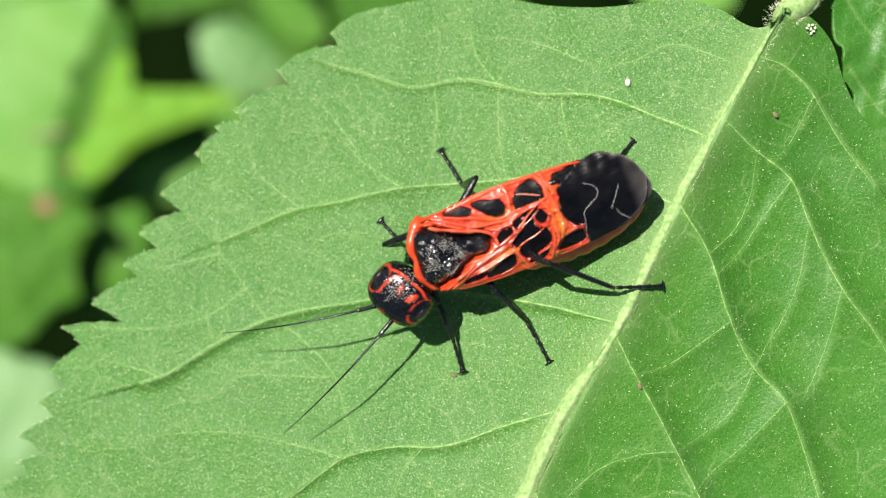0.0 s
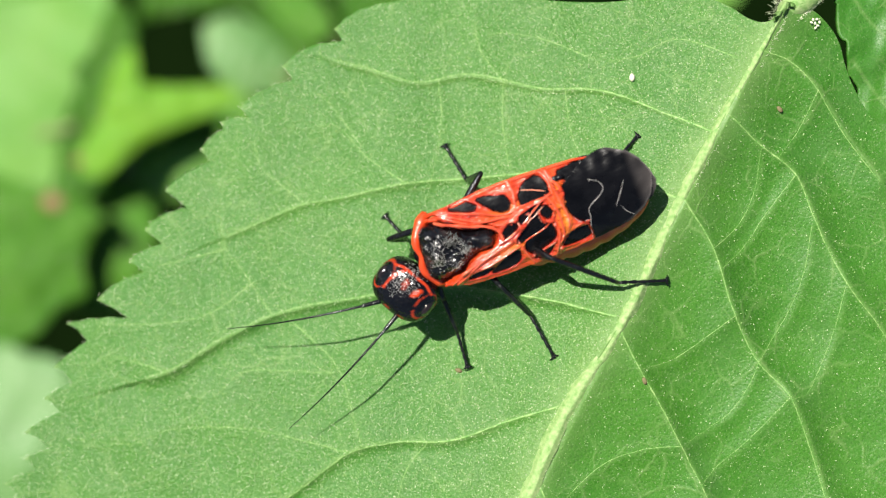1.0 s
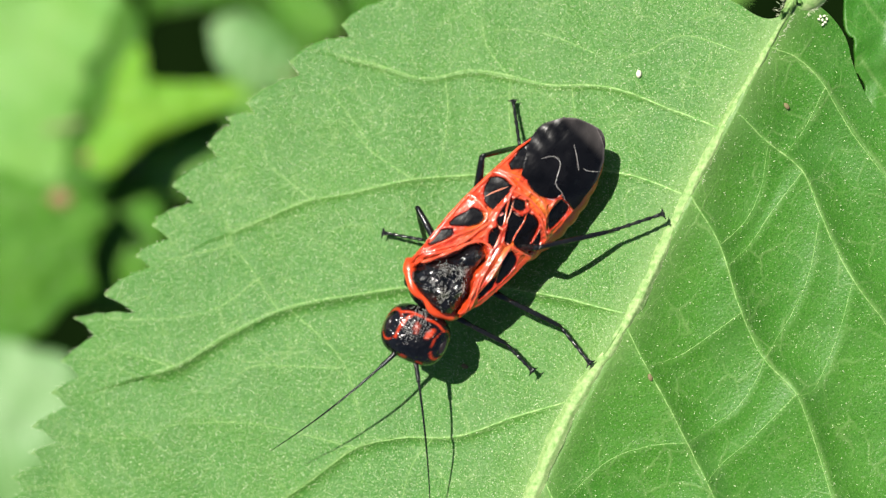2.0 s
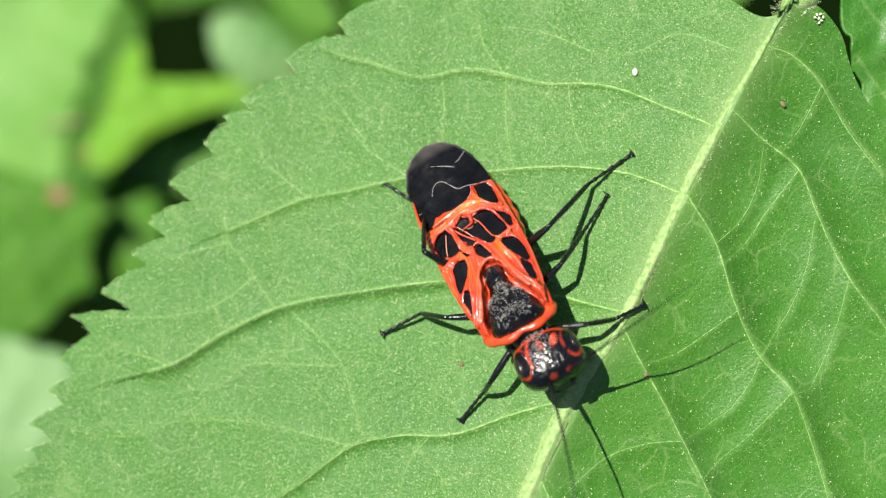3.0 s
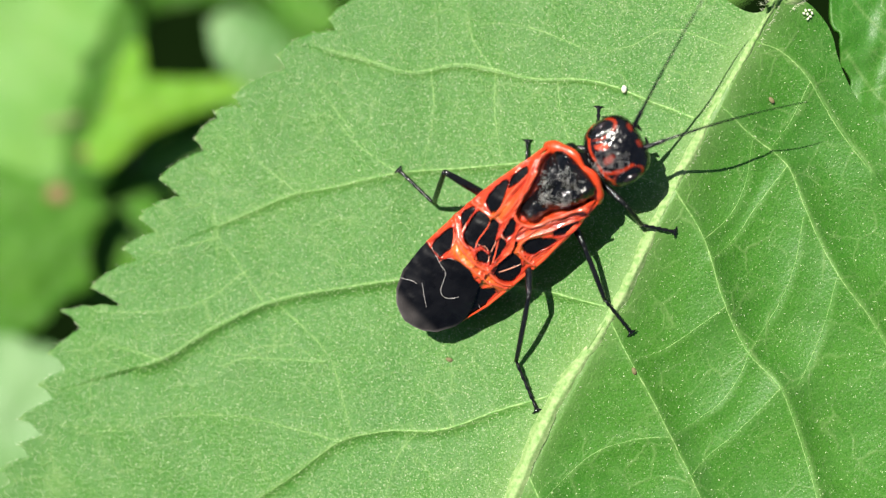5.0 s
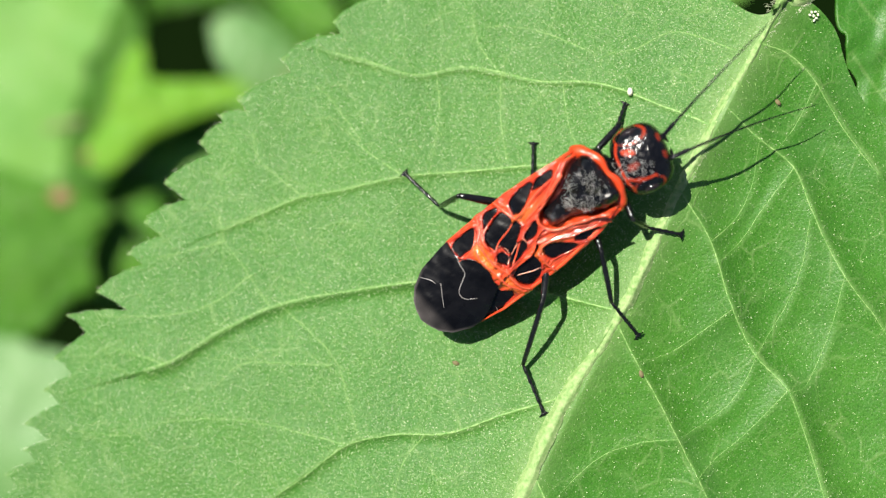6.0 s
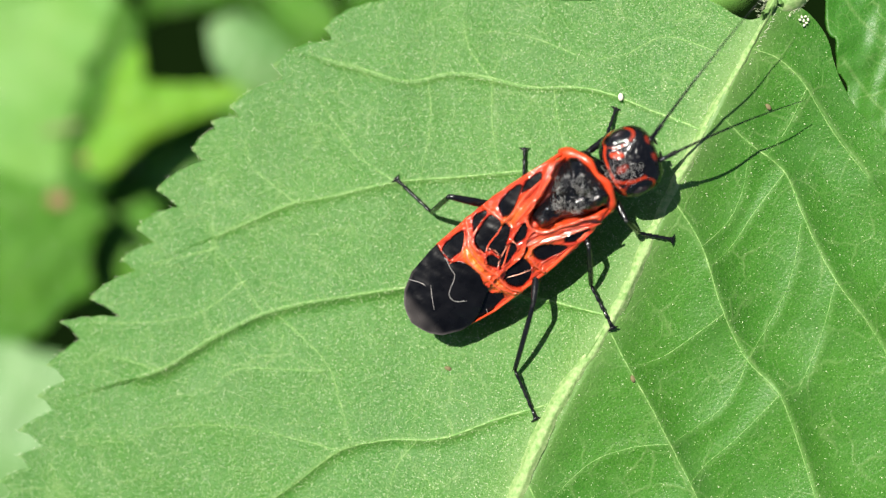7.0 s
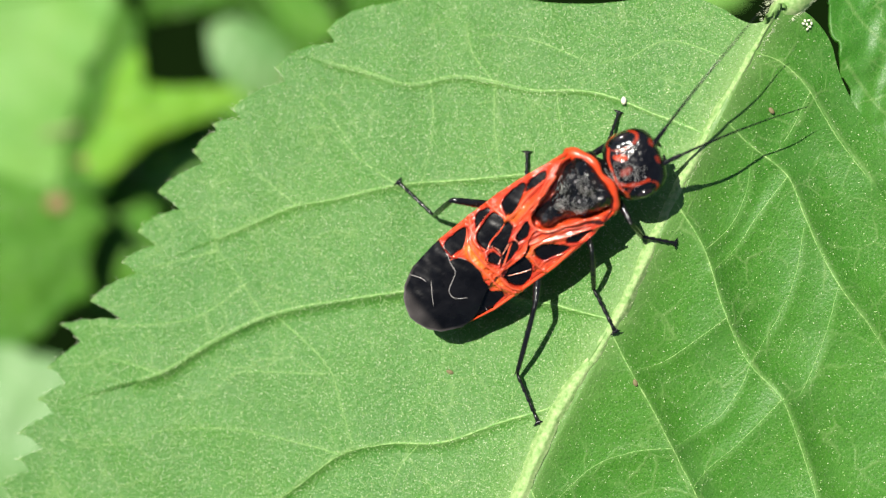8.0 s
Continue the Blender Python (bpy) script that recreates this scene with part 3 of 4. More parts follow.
def build_behind():
    lobed_leaf("large pale green toothed leaf in sun, out of focus", FAR_PALE, -79.5, [(198, -40), (182, 50), (158, 100), (140, 126), (132, 180), (112, 225), (85, 330), (-60, 380), (-300, 200), (-320, -160), (-100, -330), (120, -260)], 0.02, (0.0, 0.1), 26)
    lobed_leaf("bright yellow-green lobed leaf in sun, out of focus", FAR_BRIGHT, -77.6, [(218, 86), (240, 90), (250, 144), (310, 152), (385, 150), (415, 165), (390, 192), (320, 222), (260, 248), (218, 286), (186, 314), (152, 310), (140, 284), (152, 254), (180, 206), (190, 150)], 0.05, (-0.1, 0.1))
    lobed_leaf("pale green leaf in sun, out of focus", FAR_GREY, -84, [(358, 50), (400, 28), (455, 44), (515, 110), (500, 165), (420, 160), (372, 118)], 0.15, (-0.3, 0.1))
    lobed_leaf("mid green leaf, out of focus", FAR_MID, -92, [(390, 150), (500, 120), (590, 150), (540, 250), (430, 240)], 0.1, (-0.2, 0.1))
    lobed_leaf("mid green leaf behind the lobed one, out of focus", FAR_SHADED, -79.0, [(165, 60), (205, 0), (240, 60), (215, 190), (190, 320), (140, 345), (85, 335), (100, 240), (135, 180)], 0.02, (0.05, 0.05))
    lobed_leaf("mid green leaf under the stalk of the lobed one", FAR_SHADED, -84, [(180, -40), (420, -40), (400, 14), (335, 24), (262, 36), (212, 84), (180, 60)], 0.06, (0.4, -0.3))
    lobed_leaf("pale green pointed leaf, out of focus", FAR_PALE, -85, [(205, 330), (250, 290), (340, 262), (420, 262), (440, 340), (330, 352), (240, 352)], 0.1, (0, -0.2))
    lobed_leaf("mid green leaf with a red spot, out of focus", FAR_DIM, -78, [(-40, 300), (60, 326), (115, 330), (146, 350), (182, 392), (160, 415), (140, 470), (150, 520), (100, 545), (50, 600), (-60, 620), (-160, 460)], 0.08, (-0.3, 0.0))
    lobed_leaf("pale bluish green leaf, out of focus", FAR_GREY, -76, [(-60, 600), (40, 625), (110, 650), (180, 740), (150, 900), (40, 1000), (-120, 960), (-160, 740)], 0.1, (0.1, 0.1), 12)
    lobed_leaf("green leaf underneath, shade put into its dark colour", FAR_SHADED, -112, [(330, -20), (420, -20), (560, 90), (640, 180), (540, 150), (430, 70)], 0.08, (0.3, -0.2))
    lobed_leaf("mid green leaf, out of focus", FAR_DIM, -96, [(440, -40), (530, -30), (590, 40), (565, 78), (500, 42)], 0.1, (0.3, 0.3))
    lobed_leaf("pale green leaf, out of focus", FAR_PALE, -68, [(1150, -110), (1260, -90), (1310, -30), (1295, 12), (1200, 22), (1130, -30)], 0.1, (0.1, 0.1))
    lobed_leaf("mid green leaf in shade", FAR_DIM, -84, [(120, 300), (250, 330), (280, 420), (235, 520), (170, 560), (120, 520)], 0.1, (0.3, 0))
    lobed_leaf("green leaf underneath, shade put into its dark colour", FAR_SHADED, -92, [(190, 160), (260, 200), (420, 180), (440, 280), (300, 330), (180, 300)], 0.1, (0.2, 0.2))
    lobed_leaf("green leaf underneath, shade put into its dark colour", FAR_SHADED, -137, [(560, -160), (900, -160), (900, 60), (640, 80)], 0.1, (0.5, 0))
    spot = tagged(new("withered_leaf"), "small red-brown withered leaf tip", "leaf")
    k = STEP * (1 + 0.074 / RISE)
    spot.matrix_world = pose((104 - 784) * k, (441 - 360) * k, -0.072)
    under(mesh_object("blade", *blob((0, 0, 0), (20 * k, 15 * k, 4 * k)), WITHER), spot)
    small_spot = copy_thing(spot, pose((146 - 784) * k, (441 - 288) * k, -0.0725))
    small_spot.scale = (0.5, 0.5, 0.5)


def build_neighbour():
    """The next leaf of the same stalk."""
    leaf = tagged(new("leaf_beside"), "green leaf beside the large leaf, slightly blurred", "leaf")
    rows, cols = 200, 90
    rim = spline([(1480, -60), (1482, 20), (1488, 58), (1500, 76), (1502, 104), (1504, 134), (1520, 158), (1522, 190), (1560, 240), (1610, 340), (1650, 440), (1690, 560)], rows)
    far = spline([(1700, -160), (1760, 0), (1800, 150), (1830, 300), (1840, 500), (1800, 640)], rows)
    t = np.linspace(0, 1, cols)[None, :, None]
    saw = (np.arange(rows) * 0.05 % 1.0) * 4
    rim = rim + np.stack([-saw, saw * 0.2], 1)
    at = (rim[:, None] * (1 - t) + far[:, None] * t).reshape(-1, 2)
    z = (1.5 + 0.16 * waves(at, 160, 31) + 0.06 * waves(at, 60, 32)) * MM + 0.1 * MM * t.repeat(rows, 0).ravel()
    blade = mesh_object("blade", plan_to_world(at[:, 0], at[:, 1], z).tolist(), [f[::-1] for f in grid_faces(rows, cols)], BLADE)
    tone = np.zeros(len(at))
    for line in ([(1660, 120), (1600, 90), (1540, 40), (1500, -20)], [(1690, 260), (1620, 230), (1560, 180), (1510, 110)]):
        tone = np.maximum(tone, 0.35 * np.exp(-(line_distance(at, spline(line, 30)) / 2.5) ** 2))
    field(blade, "vein", tone)
    # low value: painted without the sheen of the large leaf's left half
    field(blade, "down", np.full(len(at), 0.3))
    solid = blade.modifiers.new("thickness", "SOLIDIFY")
    solid.thickness = 0.18 * MM
    under(blade, leaf)
    rib = spline([(1590, -120), (1650, 60), (1700, 240), (1740, 460), (1750, 640)], 40)
    pts = [tuple(plan_to_world(u, v, 1.7 * MM)) for u, v in rib]
    under(mesh_object("midrib", *tube(pts, [0.25 * MM] * 40, 8), RIB), leaf)


def build_ground():
    verts, faces = [], []
    radii = [0.0, 0.05, 0.1, 0.15, 0.2, 0.3, 0.5, 1, 3, 10, 50, 300, 2000]
    cols = 48
    rng = random.Random(2)
    for r in radii:
        for j in range(cols):
            a = 2 * math.pi * j / cols
            verts.append((r * math.cos(a), r * math.sin(a), -0.24 + (rng.uniform(-0.012, 0.012) if r < 3 else 0)))
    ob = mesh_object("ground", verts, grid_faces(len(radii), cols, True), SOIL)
    tagged(ob, "soil under the plants, their shade put into its near-black colour", "ground", kind="structure")


# ---- the insect: x forward, y to its left, z up, origin at the top of the thorax; B is 1 step of its plan ----
B = 0.0232 * MM
HALF_WIDTH = ([-364, -360, -352, -337, -306, -257, -207, -140, -77, -20, 25], [0, 16, 34, 51, 67, 75, 78, 79, 77, 71, 56])
LEFT_CELLS = [
    [(-114, 44), (-109, 62), (-88, 67), (-60, 65), (-74, 54), (-103, 41)],
    [(-64, 55), (-50, 62), (-20, 60), (-33, 52)],
    [(-181, 18), (-181, 37), (-169, 49), (-138, 58), (-127, 47), (-131, 31), (-165, 16)],
    [(-171, 56), (-164, 68), (-150, 71), (-137, 65)],
    [(-236, 45), (-236, 64), (-208, 67), (-187, 63), (-203, 44)],
    [(-243, 80), (-242, 42), (-230, 34), (-215, 12), (-212, -18), (-222, -26), (-216, -44), (-208, -58), (-235, -95), (-420, -95), (-420, 90)],
]
MIDDLE_CELLS = [
    [(-165, 12), (-161, 19), (-124, 32), (-118, 22), (-138, 7), (-160, -5)],
    [(-190, 2), (-177, 7), (-169, -6), (-180, -16)],
    [(-177, -22), (-165, -9), (-136, 1), (-130, -9), (-149, -17)],
    [(-125, -5), (-122, 5), (-100, 13), (-93, 8), (-110, -5)],
]
RIGHT_CELLS = [
    [(-186, 40), (-164, 30), (-142, 26), (-136, 43), (-146, 61), (-172, 69), (-184, 58)],
    [(-141, 21), (-125, 17), (-119, 23), (-134, 31)],
    [(-119, 42), (-113, 33), (-97, 37), (-73, 58), (-72, 65), (-98, 61), (-115, 55)],
    [(-65, 56), (-56, 51), (-20, 64), (-46, 67)],
    [(-225, -60), (-225, 25), (-226, 42), (-213, 55), (-203, 64), (-230, 67), (-280, 80), (-420, 80), (-420, -60)],
]
# raised veins: half thickness, then their run
LEFT_VEINWORK = [
    (1.9, [(13, 60), (-18, 46), (-54, 29), (-110, 12), (-138, 0), (-162, -16), (-192, -32)]),
    (2.1, [(4, 62), (-22, 51), (-58, 48), (-97, 39), (-119, 35)]),
    (1.6, [(-10, 55), (-45, 38), (-78, 28), (-104, 24)]),
    (2.0, [(-132, 76), (-125, 57), (-119, 35), (-116, 20)]),
    (2.1, [(-172, 76), (-180, 57), (-187, 37), (-182, 14), (-192, -4)]),
    (1.8, [(-185, -34), (-193, -10), (-196, 6), (-193, 44), (-178, 60)]),
    (1.7, [(-201, -54), (-204, -17), (-209, 20), (-197, 47), (-180, 62)]),
    (1.6, [(-244, 38), (-217, 38), (-196, 52), (-182, 70)]),
    (1.5, [(-182, 12), (-166, 22), (-140, 28), (-119, 36)]),
    (1.2, [(-170, 17), (-164, 4), (-168, -12)]),
    (1.2, [(-116, 22), (-138, 4), (-165, -8), (-181, -18)]),
    (1.1, [(-128, 4), (-127, -10)]),
    (1.3, [(-176, 51), (-153, 59), (-133, 64)]),
]
RIGHT_VEINWORK = [
    (2.0, [(6, 66), (-35, 44), (-66, 29), (-101, 25), (-122, 19), (-142, 19)]),
    (1.8, [(0, 58), (-30, 40), (-60, 22), (-86, 16), (-110, 10)]),
    (1.8, [(2, 68), (-40, 52), (-66, 44), (-92, 32), (-112, 29), (-128, 37)]),
    (2.1, [(-128, 76), (-129, 56), (-127, 38), (-138, 22)]),
    (2.1, [(-190, 18), (-191, 44), (-190, 62), (-182, 76)]),
    (1.8, [(-206, 14), (-205, 40), (-196, 62), (-192, 74)]),
    (1.3, [(-182, 42), (-158, 52), (-141, 57)]),
]
LEFT_FINE = [[(-238, 76), (-240, 56), (-245, 32), (-248, 16), (-274, 1), (-280, -10), (-275, -21), (-260, -30)], [(-240, 37), (-226, 33), (-217, 20)], [(-292, 30), (-305, 10), (-316, -7)], [(-318, 60), (-304, 44), (-300, 34)]]
RIGHT_FINE = [[(-257, 77), (-250, 64)], [(-300, 30), (-318, 20)]]


def build_wing(side, lift):
    rows, cols = 360, 150
    x = np.linspace(-364, 22, rows)
    outer = np.interp(x, *HALF_WIDTH)
    inner = -np.where(x < -190, 8 + 0.62 * np.maximum(outer - 8, 0) * smoothstep(-x, 190, 300), 8)
    inner = inner - (22 * smoothstep(-x, 95, 140) if side > 0 else 0)
    inner = np.maximum(inner, -outer)
    t = np.linspace(0, 1, cols)
    y = inner[:, None] * (1 - t) + outer[:, None] * t
    at = np.stack([np.repeat(x, cols), y.ravel()], 1)
    cell, dark = np.zeros(len(at)), np.zeros(len(at))
    for shape in (LEFT_CELLS + MIDDLE_CELLS if side > 0 else RIGHT_CELLS):
        depth = inside(at, spline(shape + shape[:1], 40)) + 1.9 + 0.7 * waves(at, 34, 11)
        cell = np.maximum(cell, smoothstep(depth, -1.1, 1.1))
        dark = np.maximum(dark, smoothstep(depth, -6, 1))
    shade = np.exp(-((at[:, 0] + 45) / 42) ** 2 - ((np.abs(at[:, 1]) - 46) / 13) ** 2) * (0.75 + 0.25 * waves(at, 18, 13))
    dark = np.maximum(dark, np.clip(0.85 * shade, 0, 1))
    ridge = np.zeros(len(at))
    veins = LEFT_VEINWORK if side > 0 else RIGHT_VEINWORK
    for wide, line in veins:
        ridge = np.maximum(ridge, np.exp(-(line_distance(at, spline(line, 30)) / 5.0) ** 2))
    veins = veins + [(0.55, line) for line in (LEFT_FINE if side > 0 else RIGHT_FINE)]
    gold = np.exp(-(((at[:, 0] + 202) / 10) ** 2 + ((at[:, 1] - 20) / 30) ** 2)) * (1 - cell)
    gold = np.maximum(0.6 * gold, 0.3 * np.exp(-(((at[:, 0] + 110) / 40) ** 2 + ((at[:, 1] - 34) / 8) ** 2)) * (1 - cell))
    # tip and rim: pale smoky membrane, white glints painted into it
    tip = smoothstep(-at[:, 0], 326, 362) * np.clip(0.5 + 0.3 * waves(at, 60, 5), 0, 1)
    rim = smoothstep(np.abs(at[:, 1]) - np.interp(at[:, 0], *HALF_WIDTH), -7, 0) * smoothstep(-at[:, 0], 285, 330)
    height = 0.10 - 0.50 * (np.abs(at[:, 1]) / 80) ** 2.4 - 0.07 * cell + 0.10 * ridge * (1 - cell)
    height += 0.006 * waves(at, 31, 21 + side) + 0.03 * waves(at, 110, 24 + side) + 0.016 * smoothstep(-at[:, 0], 225, 260) * waves(at, 60, 27 + side)
    height -= 0.22 * smoothstep(at[:, 0], -20, 22)
    wide = np.interp(at[:, 0], [-92, -84, -70, -45, -30, -16, 10, 46], [0, 12, 22, 27, 33, 41, 52, 52])
    height -= 0.4 * smoothstep(wide - np.abs(at[:, 1]), -5, 3) * (at[:, 0] > -92)
    z = (height + lift) * MM
    verts = np.stack([at[:, 0] * B, at[:, 1] * B * side, z], 1)
    faces = grid_faces(rows, cols)
    if side < 0:
        faces = [f[::-1] for f in faces]
    wing = mesh_object("wing", verts.tolist(), faces, WING)
    field(wing, "mark", cell)
    field(wing, "line", np.clip(0.45 * tip + 0.2 * rim, 0, 1) * 0.8)
    field(wing, "gold", gold)
    field(wing, "near", dark)
    solid = wing.modifiers.new("thickness", "SOLIDIFY")
    solid.thickness, solid.offset = 0.03 * MM, -1
    for wide, line in veins:
        run = spline(line, 26)
        spots = [int(np.argmin(((at - p) ** 2).sum(1))) for p in run]
        ease = np.sin(np.pi * np.linspace(0.12, 0.9, 26)) ** 0.5
        lift_by = np.convolve(np.pad(z[spots], 2, "edge"), np.ones(5) / 5, "valid") + (0.016 if wide > 1 else 0.04) * MM
        pts = [(p[0] * B, p[1] * B * side, h) for p, h in zip(run, lift_by)]
        vein = mesh_object("vein", *tube(pts, [wide * B * e for e in ease], 8), VEIN if wide > 1.4 else THIN_VEIN if wide > 1 else PALE_VEIN)
        vein.parent = wing
    return wing


def build_body(insect):
    # abdomen: overlapping red rings, scalloped along the sides
    rows, cols = 90, 40
    verts = []
    for i in range(rows):
        s = i / (rows - 1)
        x = -70 - 285 * s
        ring = (s * 9) % 1.0
        half = 80 * (math.sin(math.pi * (0.22 + 0.775 * s)) ** 0.55) * (0.965 + 0.045 * math.sin(math.pi * ring))
        for j in range(cols):
            a = 2 * math.pi * j / cols
            flat = 0.42 if math.sin(a) > 0 else 0.8
            verts.append((x * B, half * math.cos(a) * B, -0.95 * MM + half * flat * math.sin(a) * B * 0.85))
    verts += [(-70 * B, 0, -0.95 * MM), (-357 * B, 0, -0.95 * MM)]
    faces = grid_faces(rows, cols, True)
    faces += [[(k + 1) % cols, k, len(verts) - 2] for k in range(cols)]
    faces += [[(rows - 1) * cols + k, (rows - 1) * cols + (k + 1) % cols, len(verts) - 1] for k in range(cols)]
    abdomen = under(mesh_object("abdomen", verts, faces, RED_SHELL), insect, "orange-red ringed abdomen")
    # thorax with its black lobed back
    under(mesh_object("thorax", *blob((-0.5 * MM, 0, -1.15 * MM), (1.9 * MM, 1.05 * MM, 0.85 * MM), 18, 26, 0.8), BLACK_SHELL), insect, "black thorax")
    rows, cols = 70, 60
    verts = []
    x = np.linspace(-84, 46, rows)
    wide = np.interp(x, [-84, -80, -70, -45, -30, -16, 10, 32, 42, 46], [2, 13, 19, 20, 25, 34, 47, 49, 40, 14])
    t = np.linspace(-1, 1, cols)
    at = np.stack([np.repeat(x, cols), (wide[:, None] * t).ravel()], 1)
    edge = np.tile(np.sqrt(np.maximum(0, 1 - np.abs(t) ** 3)), rows)
    ends = np.repeat(np.sqrt(np.maximum(0, 1 - np.abs((x + 19) / 65.2) ** 6)), cols)
    lump = np.zeros(len(at))
    for cx, cy, r, h in ((24, 0, 18, 0.46), (-6, 24, 16, 0.55), (-6, -24, 16, 0.55), (-30, 0, 12, 0.34), (-66, 0, 15, 0.42), (26, 34, 12, 0.2), (26, -34, 12, 0.2)):
        lump += h * np.exp(-((at[:, 0] - cx) ** 2 + (at[:, 1] - cy) ** 2) / (r * r) * 1.4)
    z = (-0.30 + 0.5 * np.minimum(edge, ends) + lump * np.minimum(edge, ends) + 0.03 * waves(at, 13, 41)) * MM
    back = mesh_object("back_shield", np.stack([at[:, 0] * B, at[:, 1] * B, z], 1).tolist(), grid_faces(rows, cols), SHELL)
    for name in ("mark", "line", "gold"):
        field(back, name, np.zeros(len(at)))
    field(back, "hair", np.clip(0.15 + lump * 2.4, 0, 1.15))
    under(back, insect, "glossy black lobed back shield")
    sheet = np.stack([at[:, 0] * B, at[:, 1] * B, z], 1).tolist()
    down = under(mesh_object("hairs", *fuzz(sheet, ((22, 8, 13), (24, -14, 11), (-8, 24, 11), (-8, -22, 12), (-26, 2, 10)), 560, 7), FUZZ, False), back, "short whitish hairs")
    tagged(down, kind="stuff")
    rim = spline([(-8, 46), (-30, 38), (-50, 31), (-66, 28), (-82, 20), (-91, 3), (-83, -15), (-66, -25), (-50, -29), (-30, -37), (-8, -45), (12, -55)], 70)
    pts = [(p[0] * B, p[1] * B, (0.25 + 0.03 * math.sin(i * 0.5)) * MM) for i, p in enumerate(rim)]
    under(mesh_object("shield_rim", *tube(pts, [(2.7 + 0.5 * math.sin(i * 0.7)) * B for i in range(70)], 9), VEIN), insect, "orange-red raised rim round the back shield")
    # red collar: a bent roll with swollen shoulders
    pts, radii = [], []
    for i in range(41):
        s = 2 * i / 40 - 1
        pts.append(((53 - 34 * abs(s) ** 2.6 - 6 * math.exp(-(s / 0.25) ** 2)) * B, 62 * s * B, (-0.28 - 0.55 * abs(s) ** 2.5) * MM))
        radii.append((0.185 + 0.09 * math.exp(-((abs(s) - 0.86) / 0.12) ** 2) - 0.07 * math.exp(-(s / 0.3) ** 2)) * MM)
    under(mesh_object("collar", *tube(pts, radii, 12), RED_SHELL), insect, "orange-red collar behind the head")
    wings = []
    for s, lift in ((1, 0.15), (-1, 0.0)):
        wing = under(build_wing(s, lift), insect, "orange-red wing with black cells and black tip")
        wings.append(wing)
        verts, faces = joined(*(tube([(30 * B, s * 56 * B, -0.5 * MM), (0, s * 54 * B, -0.22 * MM), (-40 * B, s * 44 * B, -0.12 * MM), (-78 * B, s * 26 * B, -0.05 * MM)],
                                     [0.07 * MM, 0.09 * MM, 0.07 * MM, 0.03 * MM], 10),
                                tube([(24 * B, s * 62 * B, -0.55 * MM), (-30 * B, s * 67 * B, -0.3 * MM), (-110 * B, s * 76 * B, -0.32 * MM), (-240 * B, s * 75 * B, -0.28 * MM), (-300 * B, s * 66 * B, -0.22 * MM)],
                                     [0.08 * MM, 0.09 * MM, 0.085 * MM, 0.06 * MM, 0.02 * MM], 10)))
        under(mesh_object("edge_vein", verts, faces, RED_SHELL), wing, "thick orange-red leading vein of the wing")
    return wings + [abdomen]


def build_head(insect):
    """Broad black head with red rim, lines and spots; its origin is the neck."""
    rows, cols = 70, 90
    verts, at = [], []
    bend = lambda v, p: math.copysign(abs(v) ** p, v)
    for i in range(rows):
        a = -math.pi / 2 + math.pi * (i + 0.001) / (rows - 1 + 0.002)
        for j in range(cols):
            b = 2 * math.pi * j / cols
            x, r = 44 + 46 * bend(math.sin(a), 0.8), bend(math.cos(a), 0.62)
            y, z = 58 * r * bend(math.cos(b), 0.9), 36 * r * bend(math.sin(b), 0.85)
            verts.append((x * B, y * B, (z * B) - 0.85 * MM))
            at.append((x, y, z))
    at = np.array(at)
    red = np.zeros(len(at))
    flat, top = at[:, :2], at[:, 2] > -12
    for s in (1, -1):
        ring = np.abs(np.hypot((flat[:, 0] - 40) / 26, (np.abs(flat[:, 1] - s * 44)) / 13) - 1)
        red = np.maximum(red, 0.6 * smoothstep(0.06 + 0.04 * np.sin(at[:, 0] * 0.21 + s) - ring, -0.05, 0.05) * top * (s * flat[:, 1] > 20))
        red = np.maximum(red, np.exp(-(line_distance(flat, spline([(7, s * 4), (8, s * 24), (15, s * 40)], 20)) / 1.8) ** 4) * top)
        middle, strong = (20, 1.0) if s > 0 else (-4, 0.45)
        spot = np.hypot((flat[:, 0] - 27) / 11, (flat[:, 1] - middle + (flat[:, 0] - 27) * 0.3 * s) / 5.5)
        red = np.maximum(red, strong * smoothstep(1 - spot, -0.1, 0.2) * top)
        red = np.maximum(red, 0.3 * smoothstep(1 - np.hypot((flat[:, 0] - 82) / 4, (flat[:, 1] - 9 - 15 * s) / 7), -0.1, 0.2))
    red = np.maximum(red, 0.9 * np.exp(-(line_distance(flat, spline([(8, -18), (22, -27), (44, -31), (56, -30)], 20)) / 2.2) ** 4) * top)
    head = mesh_object("head", verts, grid_faces(rows, cols, True), HEAD_SHELL)
    field(head, "mark", red)
    for name in ("line", "gold"):
        field(head, name, np.zeros(len(at)))
    field(head, "hair", 1.15 * np.exp(-((flat[:, 0] - 30) / 30) ** 2 - (flat[:, 1] / 34) ** 2))
    under(head, insect, "black head with orange-red lines and spots")
    down = under(mesh_object("hairs", *fuzz(verts, ((20, -4, 15), (40, -14, 13), (28, 10, 9)), 330, 9), FUZZ, False), head, "short whitish hairs")
    tagged(down, kind="stuff")
    for s in (1, -1):
        under(mesh_object("eye", *blob((42 * B, s * 47.5 * B, -0.62 * MM), (19 * B, 10 * B, 16 * B), 16, 20), EYE), head, "glossy black eye")
        jaw = tube([(84 * B, s * 22 * B, -1.25 * MM), (92 * B, s * 18 * B, -1.4 * MM), (95 * B, s * 6 * B, -1.5 * MM)], [0.14 * MM, 0.10 * MM, 0.03 * MM], 8)
        under(mesh_object("jaw", *jaw, BLACK_SHELL), head)
    return head


